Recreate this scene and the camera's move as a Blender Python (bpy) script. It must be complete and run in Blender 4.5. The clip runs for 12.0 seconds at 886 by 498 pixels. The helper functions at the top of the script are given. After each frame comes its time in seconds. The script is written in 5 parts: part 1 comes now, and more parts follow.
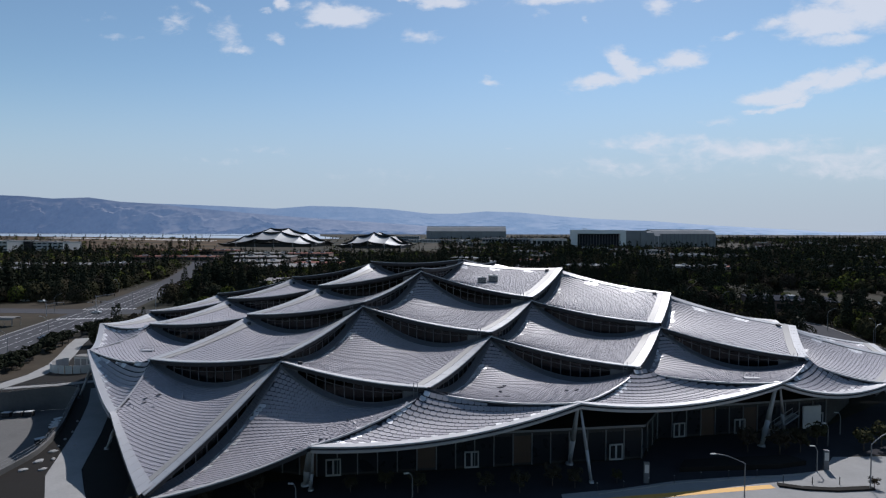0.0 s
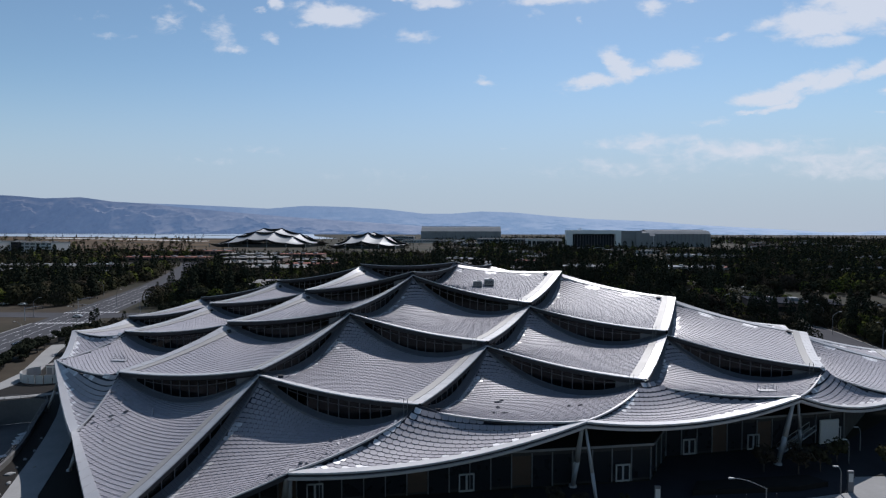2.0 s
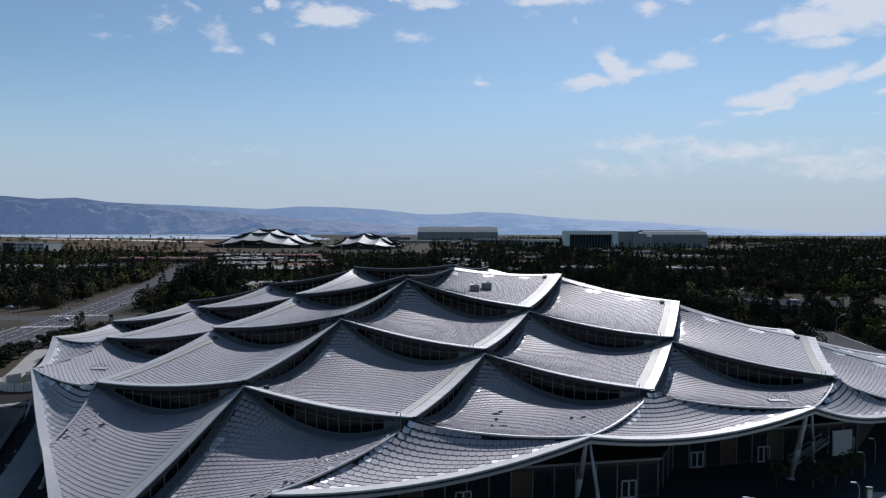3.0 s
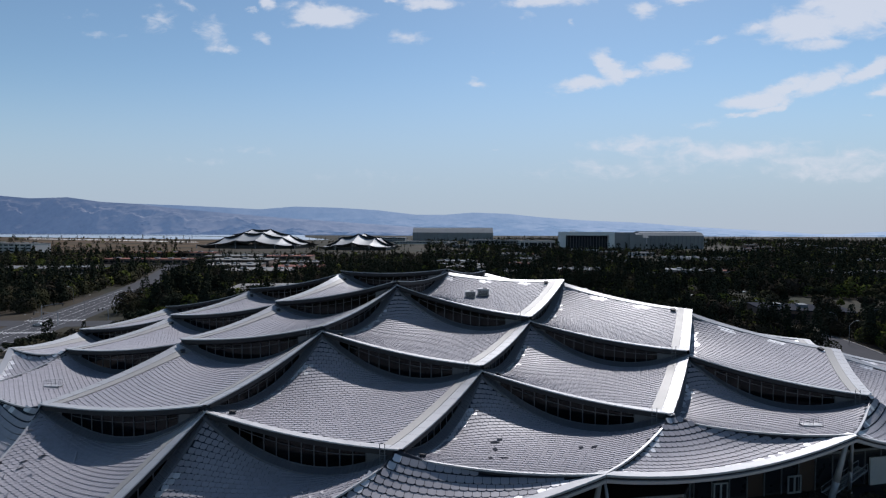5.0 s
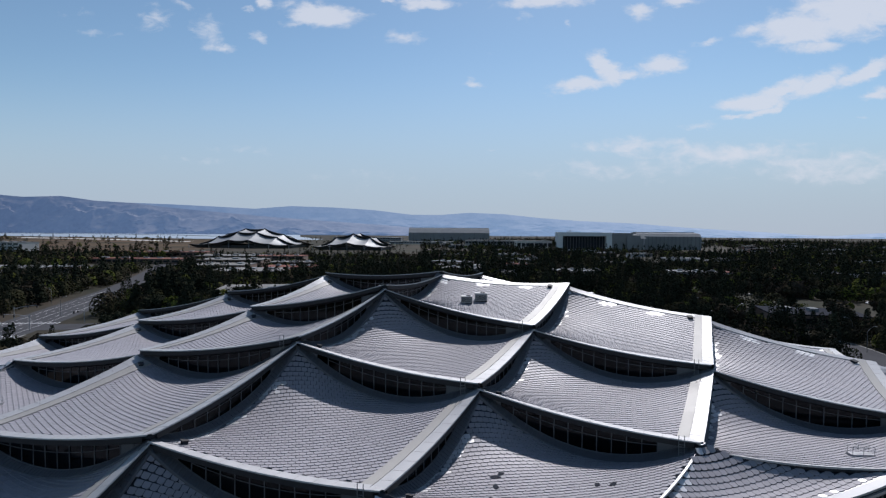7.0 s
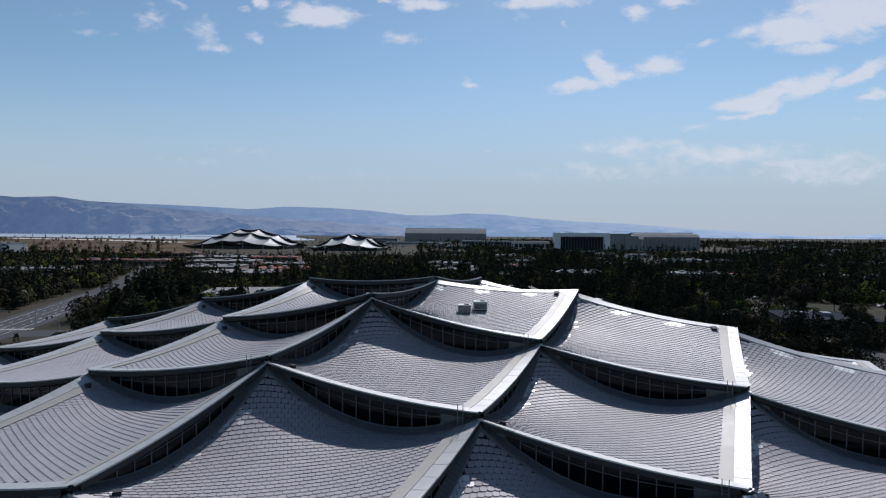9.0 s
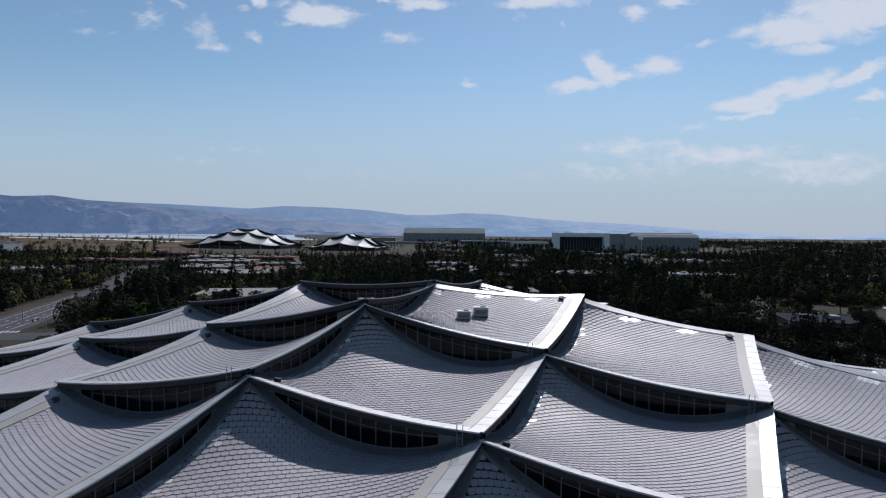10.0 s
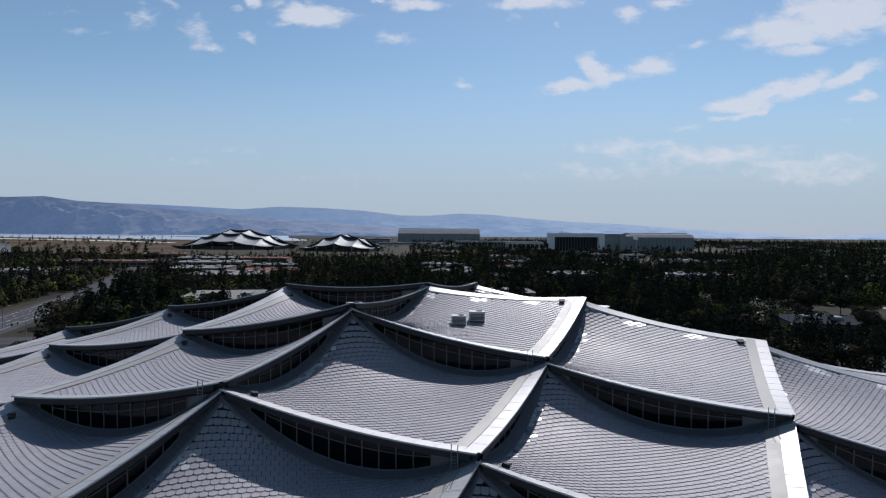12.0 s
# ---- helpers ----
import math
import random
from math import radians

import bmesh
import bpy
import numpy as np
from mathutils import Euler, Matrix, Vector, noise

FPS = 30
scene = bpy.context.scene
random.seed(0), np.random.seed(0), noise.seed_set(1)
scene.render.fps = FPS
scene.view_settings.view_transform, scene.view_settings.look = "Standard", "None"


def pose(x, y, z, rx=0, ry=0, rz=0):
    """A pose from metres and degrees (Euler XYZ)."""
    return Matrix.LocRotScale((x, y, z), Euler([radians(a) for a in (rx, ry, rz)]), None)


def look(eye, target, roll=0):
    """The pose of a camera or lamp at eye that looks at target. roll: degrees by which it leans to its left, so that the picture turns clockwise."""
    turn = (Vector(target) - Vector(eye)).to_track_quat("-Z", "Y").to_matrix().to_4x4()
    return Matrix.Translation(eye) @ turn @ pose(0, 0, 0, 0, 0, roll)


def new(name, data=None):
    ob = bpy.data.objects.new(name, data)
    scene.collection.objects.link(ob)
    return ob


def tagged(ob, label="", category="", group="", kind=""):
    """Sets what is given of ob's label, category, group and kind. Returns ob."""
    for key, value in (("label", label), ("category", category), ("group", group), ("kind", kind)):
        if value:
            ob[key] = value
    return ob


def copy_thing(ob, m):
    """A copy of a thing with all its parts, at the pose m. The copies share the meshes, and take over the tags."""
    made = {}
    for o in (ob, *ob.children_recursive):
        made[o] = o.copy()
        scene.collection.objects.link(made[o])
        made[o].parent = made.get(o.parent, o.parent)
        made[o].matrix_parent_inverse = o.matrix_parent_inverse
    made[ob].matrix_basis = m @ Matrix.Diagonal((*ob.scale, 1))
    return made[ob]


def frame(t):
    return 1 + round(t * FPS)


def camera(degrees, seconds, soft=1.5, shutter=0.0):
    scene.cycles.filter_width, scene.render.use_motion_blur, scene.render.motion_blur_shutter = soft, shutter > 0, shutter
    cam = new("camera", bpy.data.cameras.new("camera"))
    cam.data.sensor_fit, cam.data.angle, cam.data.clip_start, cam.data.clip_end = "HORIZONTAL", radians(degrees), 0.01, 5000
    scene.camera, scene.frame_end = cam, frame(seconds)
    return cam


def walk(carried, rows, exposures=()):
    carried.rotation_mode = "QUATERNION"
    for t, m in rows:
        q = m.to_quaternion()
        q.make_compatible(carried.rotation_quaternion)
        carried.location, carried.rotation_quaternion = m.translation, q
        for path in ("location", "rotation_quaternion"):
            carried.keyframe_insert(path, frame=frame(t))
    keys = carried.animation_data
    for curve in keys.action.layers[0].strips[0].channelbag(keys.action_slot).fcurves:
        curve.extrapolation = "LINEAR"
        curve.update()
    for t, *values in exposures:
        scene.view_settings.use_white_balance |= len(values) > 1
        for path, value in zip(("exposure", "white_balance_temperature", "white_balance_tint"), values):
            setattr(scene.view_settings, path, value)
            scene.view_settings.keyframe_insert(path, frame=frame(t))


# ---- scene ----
cam = camera(77.9, 12.0, 1.25)
PATH = [
    (0, (0.363, 0.251, 42.687), (0.238, 2.245, 42.614), 0.1),
    (0.5, (0.457, 1.763, 42.644), (0.333, 3.758, 42.572), 0.1),
    (1, (0.368, 3.746, 42.716), (0.251, 5.742, 42.644), 0.1),
    (1.5, (0.322, 5.824, 42.958), (0.21, 7.819, 42.886), 0.1),
    (2, (0.26, 8.38, 43.058), (0.154, 10.376, 42.985), 0.1),
    (2.5, (0.168, 10.922, 43.183), (0.068, 12.918, 43.111), 0.1),
    (3, (0.205, 13.615, 43.337), (0.111, 15.612, 43.266), 0.1),
    (5, (0.218, 25.194, 43.661), (0.141, 27.191, 43.592), 0.2),
    (5.5, (0.342, 28.135, 43.787), (0.268, 30.132, 43.717), 0.3),
    (6, (0.322, 31.346, 43.618), (0.252, 33.344, 43.549), 0.4),
    (6.5, (0.345, 34.529, 43.373), (0.279, 36.527, 43.305), 0.4),
    (7, (0.273, 37.771, 43.219), (0.21, 39.768, 43.151), 0.4),
    (9, (0.226, 50.633, 43.288), (0.175, 52.631, 43.222), 0.4),
    (9.5, (0.27, 53.677, 43.538), (0.221, 55.675, 43.471), 0.4),
    (10, (0.128, 57.089, 43.564), (0.082, 59.088, 43.497), 0.5),
    (10.5, (0.079, 59.747, 43.743), (0.038, 61.746, 43.677), 0.5),
    (11, (0.113, 61.737, 43.801), (0.077, 63.736, 43.735), 0.4),
    (11.5, (0.209, 62.818, 43.727), (0.176, 64.817, 43.661), 0.4),
    (12, (0.226, 63.394, 43.374), (0.199, 65.393, 43.309), 0.4),
]
walk(cam, [(t, look(eye, target, roll)) for t, eye, target, roll in PATH],
     [(0, 0.08, 6000, 13), (12, 0.02, 6000, 13)])

# ---- world and sun ----
SUN_AZ, SUN_EL = 15.0, 46.0          # degrees right of straight ahead, above the horizon
SUN_WAY = Vector((math.sin(radians(SUN_AZ)) * math.cos(radians(SUN_EL)),
                  math.cos(radians(SUN_AZ)) * math.cos(radians(SUN_EL)), math.sin(radians(SUN_EL))))
world = bpy.data.worlds.new("sky")
scene.world = world
world.use_nodes = True
wt = world.node_tree
wt.nodes.clear()


def wnode(kind, **inputs):
    n = wt.nodes.new(kind)
    for k, v in inputs.items():
        n.inputs[k.replace("_", " ")].default_value = v
    return n


def wmath(op, a, b=None):
    n = wt.nodes.new("ShaderNodeMath")
    n.operation = op
    for i, v in enumerate((a, b)):
        if v is None:
            continue
        if isinstance(v, (int, float)):
            n.inputs[i].default_value = v
        else:
            wt.links.new(v, n.inputs[i])
    return n.outputs[0]


sky = wt.nodes.new("ShaderNodeTexSky")
sky.sky_type = "NISHITA"
sky.sun_disc = False
sky.sun_elevation = radians(SUN_EL)
sky.sun_rotation = radians(SUN_AZ)
sky.altitude = 0
sky.air_density, sky.dust_density, sky.ozone_density = 1.0, 0.2, 2.0
coord = wt.nodes.new("ShaderNodeTexCoord")


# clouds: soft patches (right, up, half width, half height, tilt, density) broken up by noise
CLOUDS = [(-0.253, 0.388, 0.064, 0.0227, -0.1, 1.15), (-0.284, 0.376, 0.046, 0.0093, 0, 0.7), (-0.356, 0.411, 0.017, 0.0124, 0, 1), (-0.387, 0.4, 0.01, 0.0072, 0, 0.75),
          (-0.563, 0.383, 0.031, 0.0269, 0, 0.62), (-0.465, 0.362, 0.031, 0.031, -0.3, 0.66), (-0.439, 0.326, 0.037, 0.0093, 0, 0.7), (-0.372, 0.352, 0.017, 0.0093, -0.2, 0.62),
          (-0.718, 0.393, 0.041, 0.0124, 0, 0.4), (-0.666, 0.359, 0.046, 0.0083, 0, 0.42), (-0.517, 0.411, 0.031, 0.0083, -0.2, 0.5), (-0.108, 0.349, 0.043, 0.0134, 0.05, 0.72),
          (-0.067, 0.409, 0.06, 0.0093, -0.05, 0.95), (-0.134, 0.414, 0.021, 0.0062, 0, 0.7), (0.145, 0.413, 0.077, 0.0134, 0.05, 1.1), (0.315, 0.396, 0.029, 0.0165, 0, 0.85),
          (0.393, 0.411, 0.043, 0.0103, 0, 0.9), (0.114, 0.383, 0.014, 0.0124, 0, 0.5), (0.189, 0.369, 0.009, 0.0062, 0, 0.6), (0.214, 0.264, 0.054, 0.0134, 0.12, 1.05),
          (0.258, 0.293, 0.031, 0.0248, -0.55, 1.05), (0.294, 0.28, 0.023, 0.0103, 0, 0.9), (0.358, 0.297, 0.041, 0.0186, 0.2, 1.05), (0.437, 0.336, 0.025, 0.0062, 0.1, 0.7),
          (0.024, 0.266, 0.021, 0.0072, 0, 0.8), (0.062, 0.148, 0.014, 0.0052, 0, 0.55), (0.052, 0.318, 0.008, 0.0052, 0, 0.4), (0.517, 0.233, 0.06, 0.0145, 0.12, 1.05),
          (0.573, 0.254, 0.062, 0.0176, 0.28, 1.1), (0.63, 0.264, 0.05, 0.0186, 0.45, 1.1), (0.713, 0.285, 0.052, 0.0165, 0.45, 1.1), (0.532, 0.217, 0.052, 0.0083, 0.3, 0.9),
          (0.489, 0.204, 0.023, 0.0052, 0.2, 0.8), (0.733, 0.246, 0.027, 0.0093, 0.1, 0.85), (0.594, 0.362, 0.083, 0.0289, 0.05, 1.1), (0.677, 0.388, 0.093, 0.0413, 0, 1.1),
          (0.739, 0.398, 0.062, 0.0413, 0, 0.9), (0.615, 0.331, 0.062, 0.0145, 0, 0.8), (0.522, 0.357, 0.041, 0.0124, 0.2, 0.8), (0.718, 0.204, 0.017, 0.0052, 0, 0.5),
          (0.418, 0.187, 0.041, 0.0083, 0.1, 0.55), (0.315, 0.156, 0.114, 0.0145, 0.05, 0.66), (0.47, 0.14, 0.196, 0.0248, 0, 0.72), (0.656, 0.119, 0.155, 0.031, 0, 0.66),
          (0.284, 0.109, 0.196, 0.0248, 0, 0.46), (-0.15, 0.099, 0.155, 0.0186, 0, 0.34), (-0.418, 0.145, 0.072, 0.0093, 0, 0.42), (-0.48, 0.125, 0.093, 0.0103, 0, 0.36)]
sep = wt.nodes.new("ShaderNodeSeparateXYZ")
wt.links.new(coord.outputs["Generated"], sep.inputs[0])
ahead = wmath("MAXIMUM", sep.outputs[1], 0.05)
right, up = wmath("DIVIDE", sep.outputs[0], ahead), wmath("DIVIDE", sep.outputs[2], ahead)
flat = wt.nodes.new("ShaderNodeCombineXYZ")
wt.links.new(right, flat.inputs[0])
wt.links.new(wmath("MULTIPLY", up, 1.9), flat.inputs[1])
# ragged outlines: the patches are drawn in a warped plane
warp = wnode("ShaderNodeTexNoise", Scale=16.0, Detail=5.0, Roughness=0.6)
wt.links.new(flat.outputs[0], warp.inputs["Vector"])
warp_way = wt.nodes.new("ShaderNodeSeparateXYZ")
wt.links.new(warp.outputs["Color"], warp_way.inputs[0])
wx = wmath("ADD", right, wmath("MULTIPLY", wmath("SUBTRACT", warp_way.outputs[0], 0.5), 0.07))
wz = wmath("ADD", up, wmath("MULTIPLY", wmath("SUBTRACT", warp_way.outputs[1], 0.5), 0.035))
cover = None
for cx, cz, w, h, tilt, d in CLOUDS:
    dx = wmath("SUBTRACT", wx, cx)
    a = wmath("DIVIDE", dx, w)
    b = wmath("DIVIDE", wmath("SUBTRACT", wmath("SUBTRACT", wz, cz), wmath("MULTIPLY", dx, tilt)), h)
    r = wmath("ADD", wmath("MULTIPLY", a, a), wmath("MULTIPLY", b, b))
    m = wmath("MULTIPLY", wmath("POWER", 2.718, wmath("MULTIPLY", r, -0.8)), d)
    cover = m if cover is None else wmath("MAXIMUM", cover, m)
noise_a = wnode("ShaderNodeTexNoise", Scale=24.0, Detail=9.0, Roughness=0.62, Distortion=0.35)
wt.links.new(flat.outputs[0], noise_a.inputs["Vector"])
thick = wmath("SUBTRACT", wmath("ADD", wmath("MULTIPLY", cover, 1.25), wmath("MULTIPLY", noise_a.outputs[0], 1.5)), 1.05)
cloud = wt.nodes.new("ShaderNodeMapRange")
cloud.inputs[1].default_value, cloud.inputs[2].default_value = 0.0, 0.85
cloud.inputs[3].default_value, cloud.inputs[4].default_value = 0.0, 0.82
cloud.interpolation_type = "SMOOTHSTEP"
wt.links.new(thick, cloud.inputs[0])
mixw = wt.nodes.new("ShaderNodeMix")
mixw.data_type = "RGBA"
wt.links.new(cloud.outputs[0], mixw.inputs[0])
haze = wt.nodes.new("ShaderNodeMapRange")
haze.interpolation_type = "SMOOTHERSTEP"
haze.inputs[1].default_value, haze.inputs[2].default_value, haze.inputs[3].default_value, haze.inputs[4].default_value = -0.02, 0.36, 0.92, 0.0
wt.links.new(up, haze.inputs[0])
air = wt.nodes.new("ShaderNodeMix")
air.data_type = "RGBA"
wt.links.new(haze.outputs[0], air.inputs[0])
tone = wt.nodes.new("ShaderNodeVectorMath")
tone.operation = "MULTIPLY"
wt.links.new(sky.outputs[0], tone.inputs[0])
tone.inputs[1].default_value = (1.06, 1.10, 1.0)
wt.links.new(tone.outputs[0], air.inputs[6])
air.inputs[7].default_value = (4.5, 5.25, 6.1, 1)
wt.links.new(air.outputs[2], mixw.inputs[6])
mixw.inputs[7].default_value = (7.9, 8.0, 8.2, 1)
back = wt.nodes.new("ShaderNodeBackground")
back.inputs["Strength"].default_value = 0.086
wt.links.new(mixw.outputs[2], back.inputs["Color"])
wout = wt.nodes.new("ShaderNodeOutputWorld")
wt.links.new(back.outputs[0], wout.inputs["Surface"])

sun_data = bpy.data.lights.new("sun", "SUN")
sun_data.energy, sun_data.angle, sun_data.color = 5.0, radians(0.53), (1.0, 0.95, 0.88)
sun_ob = new("sun", sun_data)
sun_ob.matrix_world = look(SUN_WAY * 400, (0, 0, 0))


# ---- materials ----
def material(name, colour, rough=0.7, metal=0.0, vary=0.25, scale=2.0, fine=0.0, bump=0.0, island=0.0, spec=0.5, second=None, second_scale=0.3, warm=0.0):
    """Principled surface with large stains, fine grain, an optional second colour in patches and a shift from piece to piece."""
    m = bpy.data.materials.new(name)
    m.use_nodes = True
    t = m.node_tree
    b = t.nodes["Principled BSDF"]
    b.inputs["Roughness"].default_value, b.inputs["Metallic"].default_value = rough, metal
    b.inputs["Specular IOR Level"].default_value = spec
    geo = t.nodes.new("ShaderNodeNewGeometry")
    n1 = t.nodes.new("ShaderNodeTexNoise")
    n1.inputs["Scale"].default_value, n1.inputs["Detail"].default_value = scale, 6.0
    t.links.new(geo.outputs["Position"], n1.inputs["Vector"])
    n2 = t.nodes.new("ShaderNodeTexNoise")
    n2.inputs["Scale"].default_value, n2.inputs["Detail"].default_value = scale * 9, 4.0
    t.links.new(geo.outputs["Position"], n2.inputs["Vector"])

    def op(kind, a, c):
        n = t.nodes.new("ShaderNodeMath")
        n.operation = kind
        for i, v in enumerate((a, c)):
            if isinstance(v, (int, float)):
                n.inputs[i].default_value = v
            else:
                t.links.new(v, n.inputs[i])
        return n.outputs[0]

    total = op("ADD", op("MULTIPLY", op("SUBTRACT", n1.outputs[0], 0.5), 2 * vary), op("MULTIPLY", op("SUBTRACT", n2.outputs[0], 0.5), 2 * fine))
    if island:
        info = t.nodes.new("ShaderNodeObjectInfo")
        r = op("FRACT", op("ADD", info.outputs["Random"], geo.outputs["Random Per Island"]), 0.0)
        total = op("ADD", total, op("MULTIPLY", op("SUBTRACT", r, 0.5), 2 * island))
    gain = op("MAXIMUM", op("ADD", total, 1.0), 0.05)
    rgb = t.nodes.new("ShaderNodeMix")
    rgb.data_type = "RGBA"
    rgb.inputs[6].default_value = (*colour, 1)
    rgb.inputs[7].default_value = (*(second or colour), 1)
    if second:
        n3 = t.nodes.new("ShaderNodeTexNoise")
        n3.inputs["Scale"].default_value, n3.inputs["Detail"].default_value = second_scale, 5.0
        t.links.new(geo.outputs["Position"], n3.inputs["Vector"])
        ramp = t.nodes.new("ShaderNodeMapRange")
        ramp.inputs[1].default_value, ramp.inputs[2].default_value = 0.42, 0.6
        t.links.new(n3.outputs[0], ramp.inputs[0])
        t.links.new(ramp.outputs[0], rgb.inputs[0])
    else:
        rgb.inputs[0].default_value = 0
    vec = t.nodes.new("ShaderNodeVectorMath")
    vec.operation = "SCALE"
    t.links.new(rgb.outputs[2], vec.inputs[0])
    t.links.new(gain, vec.inputs["Scale"])
    t.links.new(vec.outputs[0], b.inputs["Base Color"])
    rr = op("ADD", op("MULTIPLY", op("SUBTRACT", n1.outputs[0], 0.5), 0.25), rough)
    t.links.new(rr, b.inputs["Roughness"])
    if bump:
        bp = t.nodes.new("ShaderNodeBump")
        bp.inputs["Distance"].default_value, bp.inputs["Strength"].default_value = bump, 0.6
        t.links.new(n2.outputs[0], bp.inputs["Height"])
        t.links.new(bp.outputs[0], b.inputs["Normal"])
    return m


def glass_material(name, tint, gloss=0.06):
    m = bpy.data.materials.new(name)
    m.use_nodes = True
    t = m.node_tree
    t.nodes.clear()
    out = t.nodes.new("ShaderNodeOutputMaterial")
    fres = t.nodes.new("ShaderNodeFresnel")
    fres.inputs["IOR"].default_value = 1.5
    clear = t.nodes.new("ShaderNodeBsdfTransparent")
    clear.inputs[0].default_value = (*tint, 1)
    shine = t.nodes.new("ShaderNodeBsdfGlossy")
    shine.inputs["Roughness"].default_value = gloss
    shine.inputs[0].default_value = (0.40, 0.42, 0.46, 1)
    mix = t.nodes.new("ShaderNodeMixShader")
    t.links.new(fres.outputs[0], mix.inputs[0])
    t.links.new(clear.outputs[0], mix.inputs[1])
    t.links.new(shine.outputs[0], mix.inputs[2])
    t.links.new(mix.outputs[0], out.inputs[0])
    return m


SHINGLE = material("silver_solar_shingle", (0.252, 0.240, 0.260), 0.55, 0.05, 0.08, 0.08, 0.04, 0, 0.06, 0.22)
FLASHING = material("bright_metal_filler_piece", (0.50, 0.49, 0.50), 0.45, 0.30, 0.12, 0.4, 0.06, 0, 0.18, 0.5)
UNDERLAY = material("dark_roof_underlay", (0.035, 0.037, 0.045), 0.8, 0.0, 0.2, 0.5, 0.1, 0, 0, 0.0)
TRIM = material("pale_aluminium_trim", (0.34, 0.334, 0.342), 0.48, 0.25, 0.10, 0.5, 0.06, 0, 0, 0.4)
FRAME = material("dark_grey_window_frame", (0.085, 0.088, 0.096), 0.5, 0.3, 0.1, 1.0)
WALKWAY = material("beige_roof_walkway", (0.25, 0.238, 0.225), 0.6, 0.1, 0.12, 0.6, 0.08)
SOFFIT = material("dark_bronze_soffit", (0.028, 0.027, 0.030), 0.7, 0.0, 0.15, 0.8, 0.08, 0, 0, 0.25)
CURB = material("corrugated_grey_curb", (0.095, 0.098, 0.11), 0.6, 0.2, 0.15, 1.0, 0.1)
GLASS = glass_material("clerestory_glass", (0.09, 0.095, 0.11))
MULLION = material("grey_metal_mullion", (0.16, 0.165, 0.175), 0.5, 0.4, 0.1, 1.0)
CLADDING = material("grey_metal_cladding", (0.11, 0.115, 0.13), 0.5, 0.4, 0.12, 0.7)
COLUMN = material("pale_grey_column_paint", (0.27, 0.275, 0.29), 0.5, 0.0, 0.1, 0.6, 0.05)
# facade and door white: colours lowered to stand for the canopy's deep shade
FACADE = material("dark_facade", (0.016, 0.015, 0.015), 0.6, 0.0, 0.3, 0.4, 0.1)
DOOR_PAINT = material("shade_dimmed_door_white", (0.30, 0.30, 0.30), 0.6, 0.0, 0.1, 1.0)
TIMBER = material("brown_timber_panel", (0.05, 0.028, 0.018), 0.6, 0.0, 0.3, 1.2, 0.15)
GROUND = material("dry_earth_and_grass", (0.042, 0.034, 0.025), 0.95, 0.0, 0.4, 0.02, 0.3, 0, 0, 0.1, (0.020, 0.021, 0.014), 0.008)
ASPHALT = material("asphalt", (0.062, 0.062, 0.068), 0.95, 0.0, 0.2, 0.15, 0.15, 0.01, 0, 0.02)
CONCRETE = material("pale_concrete", (0.235, 0.232, 0.228), 0.9, 0.0, 0.18, 0.25, 0.1, 0.01, 0, 0.05)
YARD_PAVING = material("dark_mottled_yard_concrete", (0.105, 0.103, 0.102), 0.9, 0.0, 0.25, 0.2, 0.15, 0.01, 0, 0.05)
# plaza paving: shade beside the walls put into the colour
PLAZA = material("shade_darkened_paving", (0.030, 0.030, 0.034), 0.95, 0.0, 0.25, 0.3, 0.15, 0.01, 0, 0.05)
HALL_PAINT = material("pale_hall_paint", (0.62, 0.62, 0.62), 0.9, 0.0, 0.1, 0.05, 0.05, 0, 0, 0.1)
SOIL = material("dark_mulch_soil", (0.010, 0.0085, 0.0075), 0.95, 0.0, 0.4, 0.5, 0.3, 0.03, 0, 0.2)
PAINT_WHITE = material("white_road_paint", (0.42, 0.42, 0.42), 0.7, 0.0, 0.2, 1.5, 0.2)
PAINT_YELLOW = material("yellow_road_paint", (0.50, 0.27, 0.05), 0.7, 0.0, 0.2, 1.5, 0.15)
BARK = material("grey_brown_bark", (0.07, 0.05, 0.038), 0.9, 0.0, 0.3, 2.0, 0.2, 0.02)
LEAF_DARK = material("dark_conifer_foliage", (0.022, 0.025, 0.017), 1.0, 0.0, 0.45, 0.05, 0.2, 0, 0.04, 0.0)
LEAF = material("dull_green_foliage", (0.042, 0.041, 0.022), 1.0, 0.0, 0.45, 0.04, 0.2, 0, 0.04, 0.0, (0.040, 0.033, 0.025), 0.03)
LEAF_BRIGHT = material("yellow_green_foliage", (0.085, 0.095, 0.024), 1.0, 0.0, 0.35, 0.06, 0.2, 0, 0.04, 0.0)
WHITE_ROOF = material("white_flat_roof", (0.19, 0.185, 0.18), 0.95, 0.0, 0.25, 0.1, 0.1, 0, 0, 0.0)
BROWN_WALL = material("brown_stucco", (0.17, 0.115, 0.09), 0.9, 0.0, 0.2, 0.3, 0.1)
RED_ROOF = material("red_brown_roof", (0.16, 0.07, 0.055), 0.95, 0.0, 0.2, 0.2, 0.1, 0, 0, 0.1)
PALE_WALL = material("pale_stucco", (0.42, 0.41, 0.40), 0.85, 0.0, 0.12, 0.2, 0.08)
GREY_WALL = material("grey_corrugated_wall", (0.22, 0.225, 0.23), 0.9, 0.0, 0.2, 0.05, 0.1, 0, 0, 0.0)
DARK_GLASS = material("dark_window_glass", (0.012, 0.014, 0.018), 0.3, 0.0, 0.1, 0.5, 0, 0, 0, 0.2)
MEMBRANE = material("white_canopy_skin", (0.20, 0.205, 0.215), 0.6, 0.1, 0.15, 0.05, 0.05)


